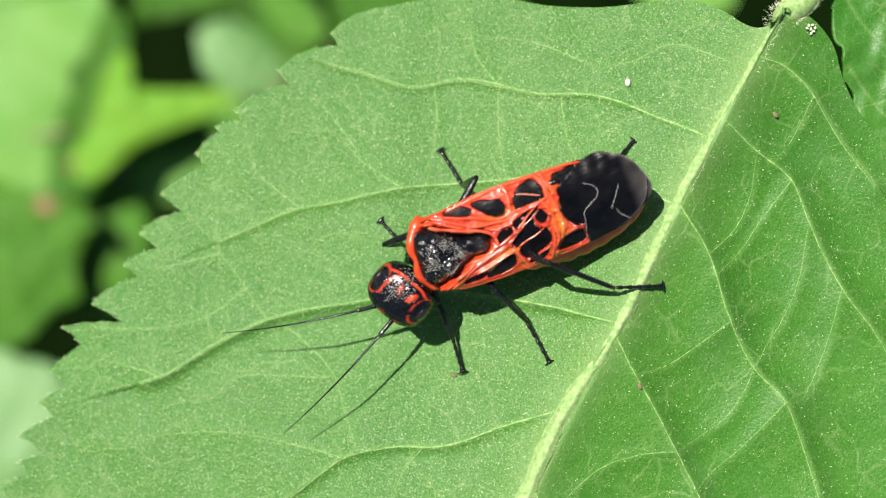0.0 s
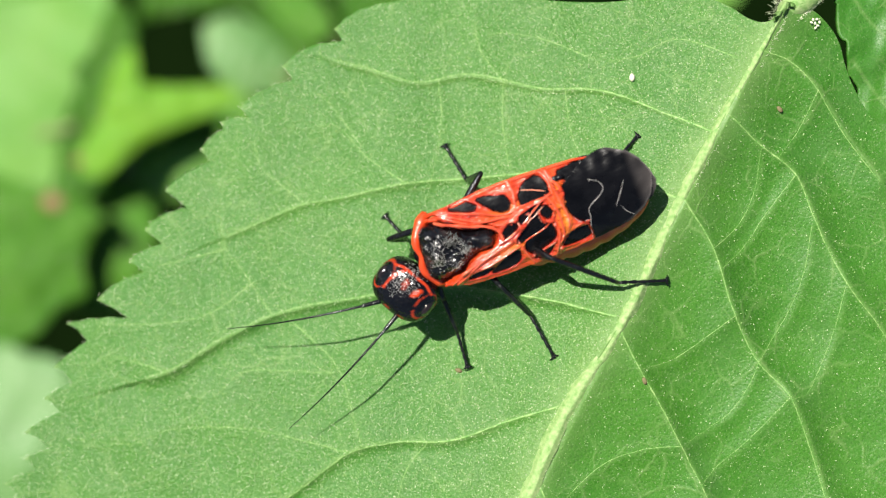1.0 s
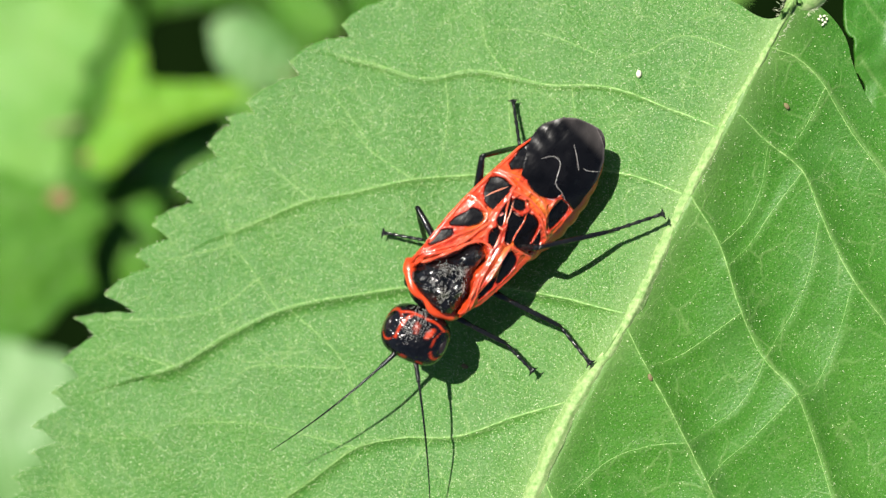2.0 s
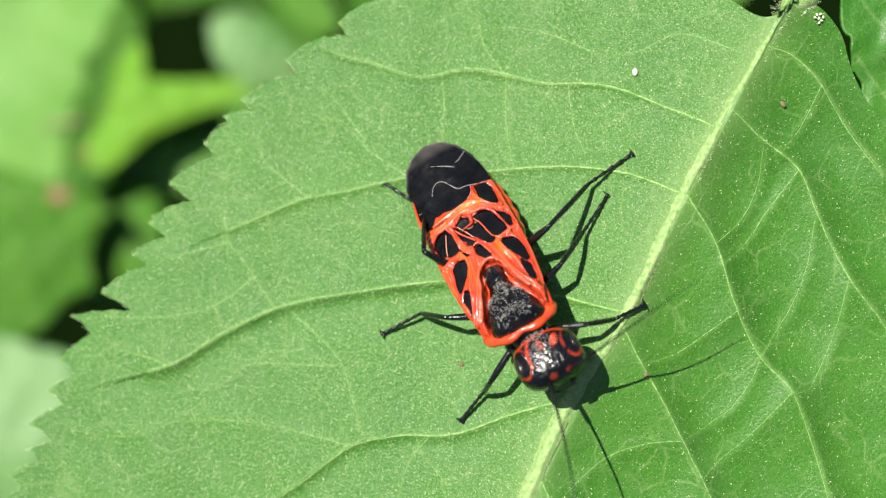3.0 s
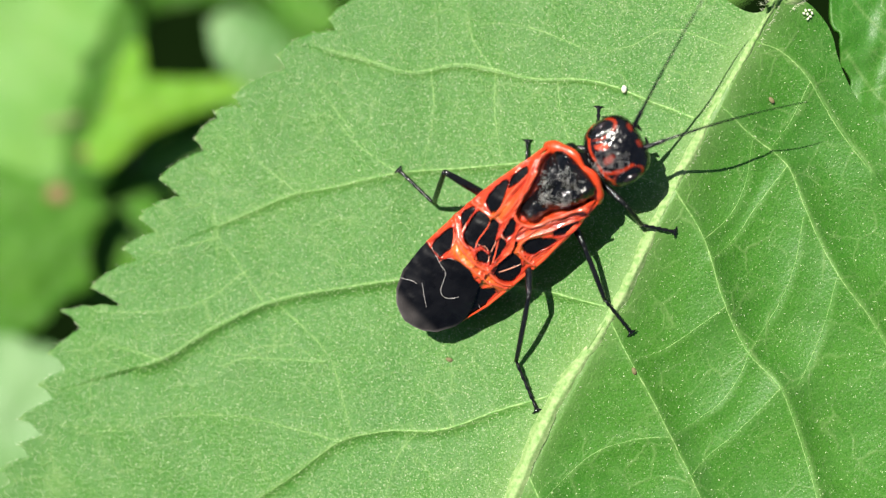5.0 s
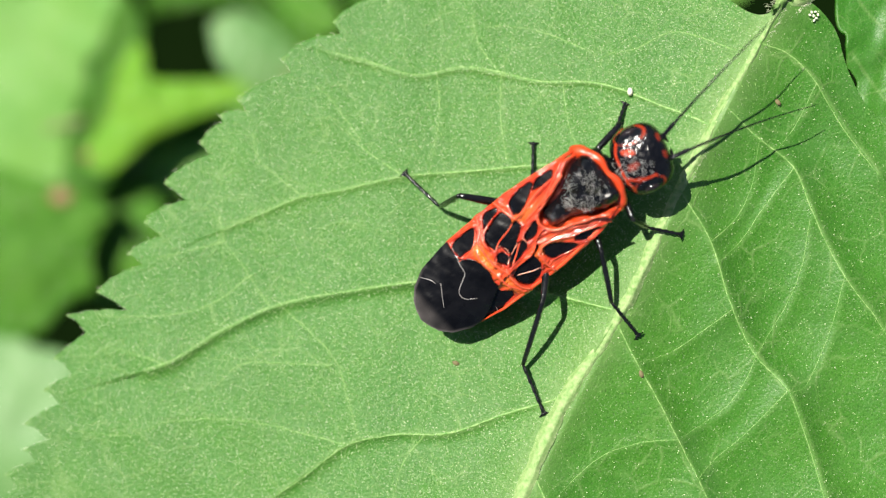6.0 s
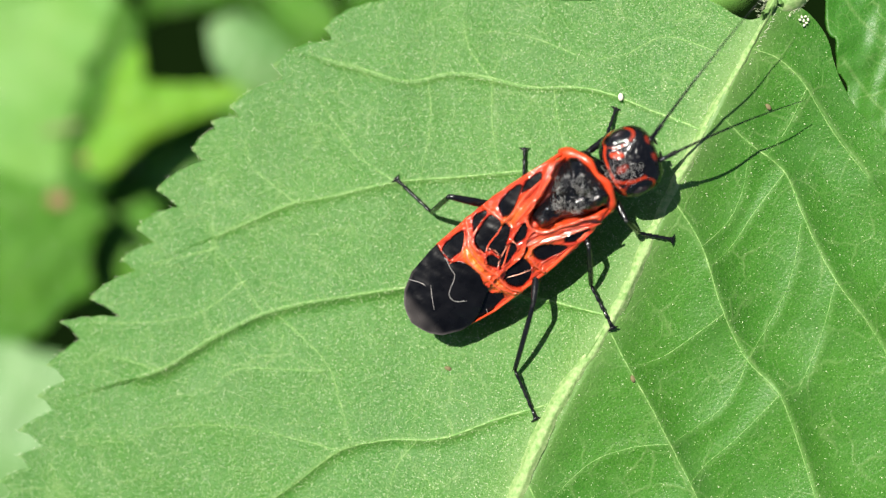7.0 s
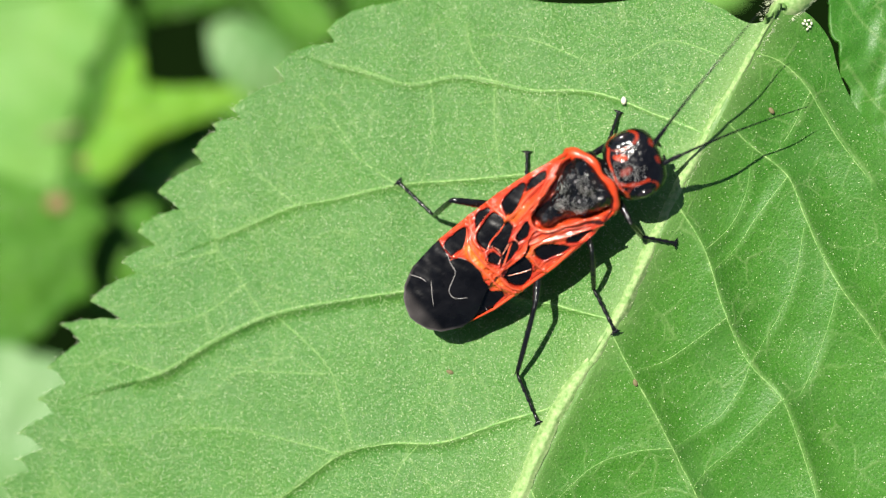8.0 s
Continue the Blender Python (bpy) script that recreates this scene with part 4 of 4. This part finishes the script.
def fuzz(sheet, centres, count, seed):
    """Short pale hairs that stand on the verts of a sheet, thick about some centres (x, y, reach)."""
    rng = random.Random(seed)
    verts, faces = [], []
    while len(faces) < count * 3:
        p = Vector(sheet[rng.randrange(len(sheet))])
        near = max(math.exp(-((p.x / B - x) ** 2 + (p.y / B - y) ** 2) / (r * r)) for x, y, r in centres)
        if p.z < -0.75 * MM or rng.random() > near:
            continue
        a = rng.uniform(0, 6.28)
        way = Vector((math.cos(a) - 0.6, math.sin(a), rng.uniform(0.1, 0.8))).normalized() * rng.uniform(0.03, 0.09) * MM
        side = Vector((-way.y, way.x, 0)).normalized() * rng.uniform(0.007, 0.014) * MM
        p = p + Vector((rng.uniform(-1, 1) * B, rng.uniform(-1, 1) * B, 0))
        n = len(verts)
        verts.extend([tuple(p - side), tuple(p + side), tuple(p + Vector((0, 0, side.length * 2))), tuple(p + way)])
        faces.extend([[n, n + 1, n + 3], [n + 1, n + 2, n + 3], [n + 2, n, n + 3]])
    return verts, faces


def build_feeler(insect):
    """A long thread of many short joints along x."""
    pts, radii = [], []
    count = 60
    for i in range(count * 2 + 1):
        s = i / (count * 2)
        pts.append((6.6 * MM * s, -0.5 * MM * s * s, (0.35 * math.sin(math.pi * min(1, s * 1.1)) - 0.5 * s * s) * MM))
        thick = 0.115 if s < 0.05 else 0.105 if s < 0.13 else 0.07 - 0.056 * s
        radii.append(thick * (1.0 if i % 2 else 0.76) * MM)
    radii[0] = 0.05 * MM
    return under(mesh_object("feeler", *tube(pts, radii, 7), BLACK_SHELL), insect, "long thin black feeler")


def build_limb(insect, name, length, thick, thin, spurs):
    """One joint of a leg along x, thickest before its middle."""
    pts, radii = [], []
    for i in range(17):
        s = i / 16
        pts.append((length * s, 0, 0.03 * length * math.sin(math.pi * s)))
        radii.append(thin + (thick - thin) * math.sin(math.pi * min(1, 0.12 + s * 0.82)) ** 0.8)
    pieces = [tube(pts, radii, 9)]
    rng = random.Random(len(name))
    for _ in range(spurs):
        s, a = rng.uniform(0.1, 0.95), rng.uniform(0, 6.28)
        base = Vector((length * s, thin * 0.7 * math.cos(a), thin * 0.7 * math.sin(a)))
        tip = base + Vector((0.12 * MM, 0.11 * MM * math.cos(a), 0.11 * MM * math.sin(a)))
        pieces.append(tube([tuple(base), tuple(tip)], [0.012 * MM, 0.003 * MM], 3))
    if spurs:
        for s in (-1, 1):
            pieces.append(tube([(length * 0.96, 0, 0), (length * 1.08, 0.12 * MM * s, -0.05 * MM)], [0.03 * MM, 0.006 * MM], 4))
    return under(mesh_object(name, *joined(*pieces), BLACK_SHELL), insect)


def build_foot(insect, length):
    """Five short joints and a pair of spread claws."""
    pts, radii = [], []
    for k in range(5):
        a, b = length * k / 5, length * (k + 1) / 5
        for t, r in ((0.04, 0.055), (0.5, 0.072), (0.85, 0.092), (0.97, 0.06)):
            pts.append((a + (b - a) * t, 0, 0))
            radii.append(r * MM)
    foot = under(mesh_object("tarsus", *tube(pts, radii, 8), BLACK_SHELL), insect)
    claws = []
    for s in (-1, 1):
        claws.append(tube([(length * 0.97, 0, 0), (length + 0.08 * MM, 0.12 * MM * s, 0), (length + 0.10 * MM, 0.24 * MM * s, -0.05 * MM)], [0.05 * MM, 0.045 * MM, 0.01 * MM], 6))
    claws.append(blob((length + 0.05 * MM, 0, 0), (0.09 * MM, 0.09 * MM, 0.05 * MM), 6, 8))
    under(mesh_object("claws", *joined(*claws), BLACK_SHELL), foot)
    return foot


# leg: hip (x, y, z in mm on the body), lengths of femur, tibia and foot, thickness
LEGS = {
    "front": ((0.9, 0.75, -1.55), (1.65, 1.65, 1.45), 0.145),
    "middle": ((-0.8, 0.85, -1.6), (1.85, 2.35, 1.85), 0.155),
    "hind": ((-2.7, 0.85, -1.55), (2.7, 3.3, 2.1), 0.175),
}
# where each foot stands: from, to (s), claw x, y and ankle x, y (mm)
STANDS = {
    ("front", -1): [(0, 1.75, -2.67, 1.64, -1.51, 0.38), (2, 2.35, -2.40, -3.90, -0.73, -3.61), (2.6, 3.1, 0.16, -7.89, 1.54, -6.09), (3.3, 3.52, 4.72, -6.95, 4.74, -5.55), (3.64, 3.85, 6.97, -5.92, 6.41, -4.08), (3.95, 4.05, 9.23, -3.26, 8.35, -2.10), (4.15, 4.25, 9.55, -1.10, 8.17, -0.32), (4.4, 8, 9.67, 0.30, 8.24, 0.56)],
    ("middle", -1): [(0, 1.8, -0.14, 4.73, 0.98, 2.83), (2.05, 2.4, -3.62, 0.11, -1.22, -0.12), (2.6, 3.05, -3.05, -4.05, -1.02, -2.93), (3.2, 3.65, -0.93, -6.58, 0.46, -4.91), (3.8, 4.42, 3.97, -7.16, 3.78, -4.99), (4.58, 6.6, 8.04, -3.85, 6.79, -2.38), (6.85, 8, 7.05, -2.87, 6.38, -1.52)],
    ("hind", -1): [(0, 1.55, 7.84, 4.50, 6.54, 3.11), (1.7, 1.95, 3.24, 6.30, 3.32, 4.32), (2.2, 3.1, -2.33, 2.37, -0.88, 1.40), (3.46, 3.52, -1.90, -2.40, -0.10, -2.70), (3.72, 4.3, -1.99, -5.92, -0.76, -4.12), (4.55, 8, 4.16, -6.79, 3.36, -4.94)],
    ("front", 1): [(0, 1.7, 1.18, -5.42, 0.60, -3.45), (1.95, 2.25, 4.73, -6.45, 3.61, -4.66), (2.5, 3.2, 8.29, -2.29, 6.68, -3.00), (3.4, 4.02, 8.30, 1.28, 7.14, 0.03), (4.22, 4.7, 4.93, 4.55, 5.51, 3.46), (5.2, 8, 7.56, 5.66, 7.05, 4.36)],
    ("middle", 1): [(0, 1.3, 4.48, -4.32, 3.57, -2.72), (1.45, 1.95, 5.24, -4.92, 4.41, -3.49), (2.2, 2.85, 7.50, -1.00, 5.81, -1.58), (2.97, 3.55, 6.51, 1.82, 5.56, 0.44), (3.75, 8, 3.86, 4.36, 3.76, 2.27)],
    ("hind", 1): [(0, 1.85, 8.99, -1.26, 6.90, -1.33), (2.15, 3, 7.65, 3.70, 5.81, 2.43), (3.25, 3.85, 3.06, 5.84, 2.92, 3.82), (3.98, 8, -1.60, 2.95, -0.03, 1.45)],
}
# the body: seconds, x, y, z (mm), heading, pitch, roll
BODY = [
    (0, 0.21, -0.04, 4.70, 197.4, 0.0, -17.0),
    (1, 0.23, -0.05, 4.70, 197.2, 0.6, -16.4),
    (1.3, 0.14, -0.06, 4.70, 198.3, 0.8, -16.2),
    (1.5, -0.05, -0.18, 4.70, 200.1, 0.9, -16.1),
    (1.7, -0.40, -0.46, 4.70, 203.1, 1.0, -16.0),
    (2.2, 0.34, -1.99, 5.08, 241.0, 11.6, -7.2),
    (2.5, 1.52, -2.42, 5.20, 268.2, 20.0, -2.0),
    (2.8, 2.40, -2.27, 5.10, 290.4, 27.4, 1.6),
    (3, 2.48, -2.37, 5.10, 297.0, 32.0, 4.0),
    (3.2, 2.78, -2.14, 5.10, 312.9, 32.6, 4.0),
    (3.4, 3.39, -1.61, 5.10, 334.1, 33.2, 4.0),
    (3.6, 3.75, -0.96, 5.10, 351.4, 32.0, 3.2),
    (3.8, 4.01, -0.78, 5.25, 364.9, 26.5, 1.6),
    (4, 4.48, -0.26, 5.40, 376.6, 21.0, 0.0),
    (4.2, 4.66, 0.07, 5.50, 386.6, 20.6, 2.0),
    (4.4, 4.02, 1.18, 5.60, 397.4, 20.2, 4.0),
    (4.5, 4.28, 1.39, 5.60, 403.1, 20.0, 5.0),
    (4.6, 4.50, 1.79, 5.60, 403.1, 19.9, 5.0),
    (5.1, 4.95, 1.98, 5.60, 400.8, 19.6, 5.0),
    (5.8, 5.53, 1.89, 5.60, 398.9, 19.0, 5.0),
    (6.5, 5.50, 2.04, 5.60, 398.8, 18.5, 5.0),
    (7, 5.48, 2.05, 5.60, 398.8, 18.5, 4.7),
    (8, 5.51, 2.17, 5.60, 397.0, 18.5, 4.0),
]
# head: seconds, heading, place of the neck to its left and ahead; feelers: seconds, headings of left and right, rise of left and right
GAZE = [(0, 234, 25, 64), (1.0, 234, 24, 64), (1.3, 236, 24, 64), (1.7, 236, 23, 65), (2.2, 260, 15, 64), (2.8, 294, 18, 64), (3.0, 296, 18, 63), (3.2, 308, 16, 64), (3.4, 333, 12, 64), (3.6, 350, 11, 63), (3.8, 363, 4, 61), (4.0, 384, -4, 59), (4.2, 388, -6, 61), (4.4, 391, -8, 63), (4.6, 392, -10, 64), (5.8, 383, -7, 63), (6.5, 382, -7, 64), (8.0, 382, -8, 60)]
FEEL = [(0, 231, 195, -6, -6), (1.2, 231, 195, -6, -6), (1.35, 295, 204, -10, -10), (1.5, 295, 204, -12, -12), (1.7, 263, 205, -10, -10), (2.2, 300, 240, 0, 0), (2.8, 400, 283, 32, 32), (3.0, 405, 285, 35, 35), (3.2, 420, 305, 35, 35), (3.4, 440, 335, 35, 35), (3.6, 448, 358, 32, 32), (3.8, 456, 376, 20, 20), (4.0, 468, 400, 10, 10), (4.2, 465, 403, 8, 8), (4.4, 445, 392, 4, 4), (4.6, 443, 388, 2, 2), (5.1, 424, 380, 24, 0), (5.8, 411, 384, 15, -9), (7.0, 417, 387, 15, -9), (8.0, 416, 386, 15, -9)]


# turn of the left wing, the right wing and the abdomen about their roots: seconds, degrees
SLIDE = [(0, 4.5, 2, -5), (1.7, 4, 2, -5), (2.8, 1, 0, -3), (3.5, 0, 0, -5), (4.0, 0, 0, 0), (4.5, 0, 0, 1), (8.0, 0, 0, 1)]
ROOTS = ((-10, 50), (-10, -50), (-70, 0))


def glide(table, t):
    """A smooth value between the rows of a table."""
    a = np.array(table, float)
    i = int(np.clip(np.searchsorted(a[:, 0], t, "right") - 1, 0, len(a) - 2))
    step = np.diff(a[:, 1:], axis=0) / np.diff(a[:, 0])[:, None]
    slope = np.zeros_like(a[:, 1:])
    low, high = step[:-1], step[1:]
    slope[1:-1] = np.where(low * high > 0, 2 * low * high / np.where(low + high == 0, 1, low + high), 0)
    h = a[i + 1, 0] - a[i, 0]
    s = (t - a[i, 0]) / h
    return ((2 * s ** 3 - 3 * s ** 2 + 1) * a[i, 1:] + (s ** 3 - 2 * s ** 2 + s) * h * slope[i]
            + (-2 * s ** 3 + 3 * s ** 2) * a[i + 1, 1:] + (s ** 3 - s ** 2) * h * slope[i + 1])


def ground_at(x, y):
    """Height of the leaf under a place in metres."""
    spots = SURFACE[:, :2] - np.array([x, y])
    far = (spots ** 2).sum(1)
    close = far < (0.16 * MM) ** 2
    return float(SURFACE[close, 2].max() if close.any() else SURFACE[np.argmin(far), 2])


def body_at(t):
    x, y, z, turn, pitch, roll = glide(BODY, t)
    return pose(x * MM, y * MM, z * MM, roll, -pitch, turn)


def foot_at(stands, t):
    """Claw and ankle of one foot, lifted while it steps."""
    for i, row in enumerate(stands):
        if row[0] <= t <= row[1]:
            spot, up = np.array(row[2:]), 0.0
            break
        if i + 1 < len(stands) and row[1] < t < stands[i + 1][0]:
            s = (t - row[1]) / (stands[i + 1][0] - row[1])
            s = s * s * (3 - 2 * s)
            spot = np.array(row[2:]) * (1 - s) + np.array(stands[i + 1][2:]) * s
            up = 1.1 * math.sin(math.pi * s)
            break
    claw = Vector((spot[0] * MM, spot[1] * MM, 0))
    ankle = Vector((spot[2] * MM, spot[3] * MM, 0))
    claw.z = ground_at(claw.x, claw.y) + (0.06 + up) * MM
    ankle.z = ground_at(ankle.x, ankle.y) + (0.55 + up) * MM
    short = 0.0
    for k in range(1, 8):
        spot = ankle.lerp(claw, k / 8)
        short = max(short, ground_at(spot.x, spot.y) + 0.09 * MM - spot.z)
    ankle.z += 1.5 * short
    claw.z += 0.6 * short
    return claw, ankle


def along(a, b, hint=Vector((0, 0, 1))):
    """A pose at a whose x axis points at b."""
    x = (b - a).normalized()
    y = hint.cross(x).normalized()
    z = x.cross(y)
    m = Matrix((x, y, z)).transposed().to_4x4()
    return Matrix.Translation(a) @ m


def leg_poses(kind, side, t, body):
    hip_at, (femur, tibia, foot), _ = LEGS[kind]
    hip = body @ Vector((hip_at[0] * MM, hip_at[1] * side * MM, hip_at[2] * MM))
    claw, ankle = foot_at(STANDS[kind, side], t)
    femur, tibia = femur * MM, tibia * MM
    way = ankle - hip
    reach = min(way.length, (femur + tibia) * 0.995)
    way.normalize()
    ankle = hip + way * reach
    reach = max(reach, abs(femur - tibia) * 1.05)
    along_way = (femur ** 2 - tibia ** 2 + reach ** 2) / (2 * reach)
    off = math.sqrt(max(femur ** 2 - along_way ** 2, 0))
    ahead, bend, most = {"front": (0.0, (0, -side, 0), 1.1), "middle": (0.0, (-0.5, -side, 0), 1.5), "hind": (0.0, (1, 0, 0), 2.2)}[kind]
    out = Vector((0, 0, 1)) + body.to_3x3() @ Vector((ahead, 0.12 * side, 0))
    out = (out - way * out.dot(way)).normalized()
    across = way.cross(out)
    across *= math.copysign(1, across.dot(body.to_3x3() @ Vector(bend)))
    rise = min(off, most * MM)
    knee = hip + way * along_way + out * rise + across * math.sqrt(off ** 2 - rise ** 2)
    toe = ankle + (claw - ankle).normalized() * foot * MM
    return along(hip, knee), along(knee, ankle), along(ankle, toe)


def build_insect():
    insect = tagged(new("insect"), "black and orange-red winged insect walking on the leaf", "insect")
    sliding = build_body(insect)
    parts = {"sliding": sliding, "head": build_head(insect), "feelers": [build_feeler(insect) for _ in range(2)]}
    for kind, (hip, (femur, tibia, foot), thick) in LEGS.items():
        for side in (-1, 1):
            base = blob((0, 0, 0), (0.34 * MM, 0.3 * MM, 0.42 * MM), 10, 12)
            coxa = under(mesh_object("coxa", *base, BLACK_SHELL), insect)
            coxa.matrix_basis = pose(hip[0] * MM, hip[1] * 0.92 * side * MM, (hip[2] + 0.2) * MM)
            parts[kind, side] = (build_limb(insect, "femur", femur * MM, thick * MM, 0.09 * MM, 0),
                                 build_limb(insect, "tibia", tibia * MM, 0.112 * MM, 0.078 * MM, 46),
                                 build_foot(insect, foot * MM))
    return insect, parts


def motions():
    times = [round(0.1 * i, 1) for i in range(81)]
    walk(insect, [(t, body_at(t)) for t in times])
    rows = {"head": [], "left": [], "right": []}
    for t in times:
        body = body_at(t)
        turn, aside, ahead = glide(GAZE, t)
        turn -= glide(BODY, t)[3]
        turn = (turn + 180) % 360 - 180
        head = Matrix.Translation(Vector((ahead * B, aside * B, 0))) @ pose(0, 0, 0, -glide(BODY, t)[5], 8, turn)
        rows["head"].append((t, head))
        left, right, left_rise, right_rise = glide(FEEL, t)
        for name, side, heading, rise in (("left", 1, left, left_rise), ("right", -1, right, right_rise)):
            base = body @ head @ Vector((82 * B, 17 * side * B, -0.55 * MM))
            world_pose = Matrix.Translation(base) @ pose(0, 0, 0, 0, 0, heading) @ pose(0, 0, 0, 0, -rise, 0)
            rows[name].append((t, body.inverted() @ world_pose))
    for k, (thing, root) in enumerate(zip(parts["sliding"], ROOTS)):
        hinge = Matrix.Translation((root[0] * B, root[1] * B, 0))
        walk(thing, [(t, hinge @ pose(0, 0, 0, 0, 0, glide(SLIDE, t)[k]) @ hinge.inverted()) for t in times])
    walk(parts["head"], rows["head"])
    walk(parts["feelers"][0], rows["left"])
    walk(parts["feelers"][1], rows["right"])
    walk(grain, [(t, Matrix.Translation(on_leaf(1118, v, 0.08 * MM))) for t, v in ((0, 138), (4.1, 138), (4.3, 150), (4.45, 170), (5.0, 176), (8, 177))])
    for kind in LEGS:
        for side in (-1, 1):
            joints = [(t, [body_at(t).inverted() @ m for m in leg_poses(kind, side, t, body_at(t))]) for t in times]
            for k, limb in enumerate(parts[kind, side]):
                walk(limb, [(t, m[k]) for t, m in joints])


# ---- the place ----
build_ground()
main_leaf, left_half, right_half, crest = build_leaf()
SURFACE = np.vstack([left_half[0][::3], right_half[0][::2], crest])
scatter_specks(main_leaf, left_half, right_half)
build_neighbour()
build_behind()
grain = tagged(new("white_grain"), "tiny white grain lying on the leaf", "grain", "grains on the leaf")
under(mesh_object("shell", *blob((0, 0, 0), (0.11 * MM, 0.17 * MM, 0.10 * MM), 10, 12), GRIT), grain)


def on_leaf(u, v, lift):
    x, y, z = plan_to_world(u, v, float(crown(u, v)))
    return x, y, ground_at(x, y) + lift


small = tagged(new("pale_grain"), "tiny pale grain in a small heap on the leaf", "grain", "heap of pale grains")
under(mesh_object("shell", *blob((0, 0, 0), (0.045 * MM, 0.07 * MM, 0.04 * MM), 8, 10), HAIR), small)
small.matrix_world = Matrix.Translation(on_leaf(1445, 40, 0.04 * MM))
for u, v, turn in ((1441, 34, 20), (1450, 44, 80), (1446, 48, 140), (1438, 39, 60), (1453, 38, 10), (1448, 33, 100)):
    x, y, z = on_leaf(u, v, 0.05 * MM)
    copy_thing(small, pose(x, y, z, 0, 0, turn))
crumb = tagged(new("brown_crumb"), "tiny brown crumb lying on the leaf", "crumb", "crumbs on the leaf")
under(mesh_object("shell", *blob((0, 0, 0), (0.09 * MM, 0.16 * MM, 0.04 * MM), 8, 10), CRUMB), crumb)
crumb.matrix_world = pose(*on_leaf(1140, 674, 0.02 * MM), 0, 0, 20)
for u, v, turn in ((1384, 192, 40), (812, 656, 70)):
    copy_thing(crumb, pose(*on_leaf(u, v, 0.02 * MM), 0, 0, turn))

insect, parts = build_insect()
motions()
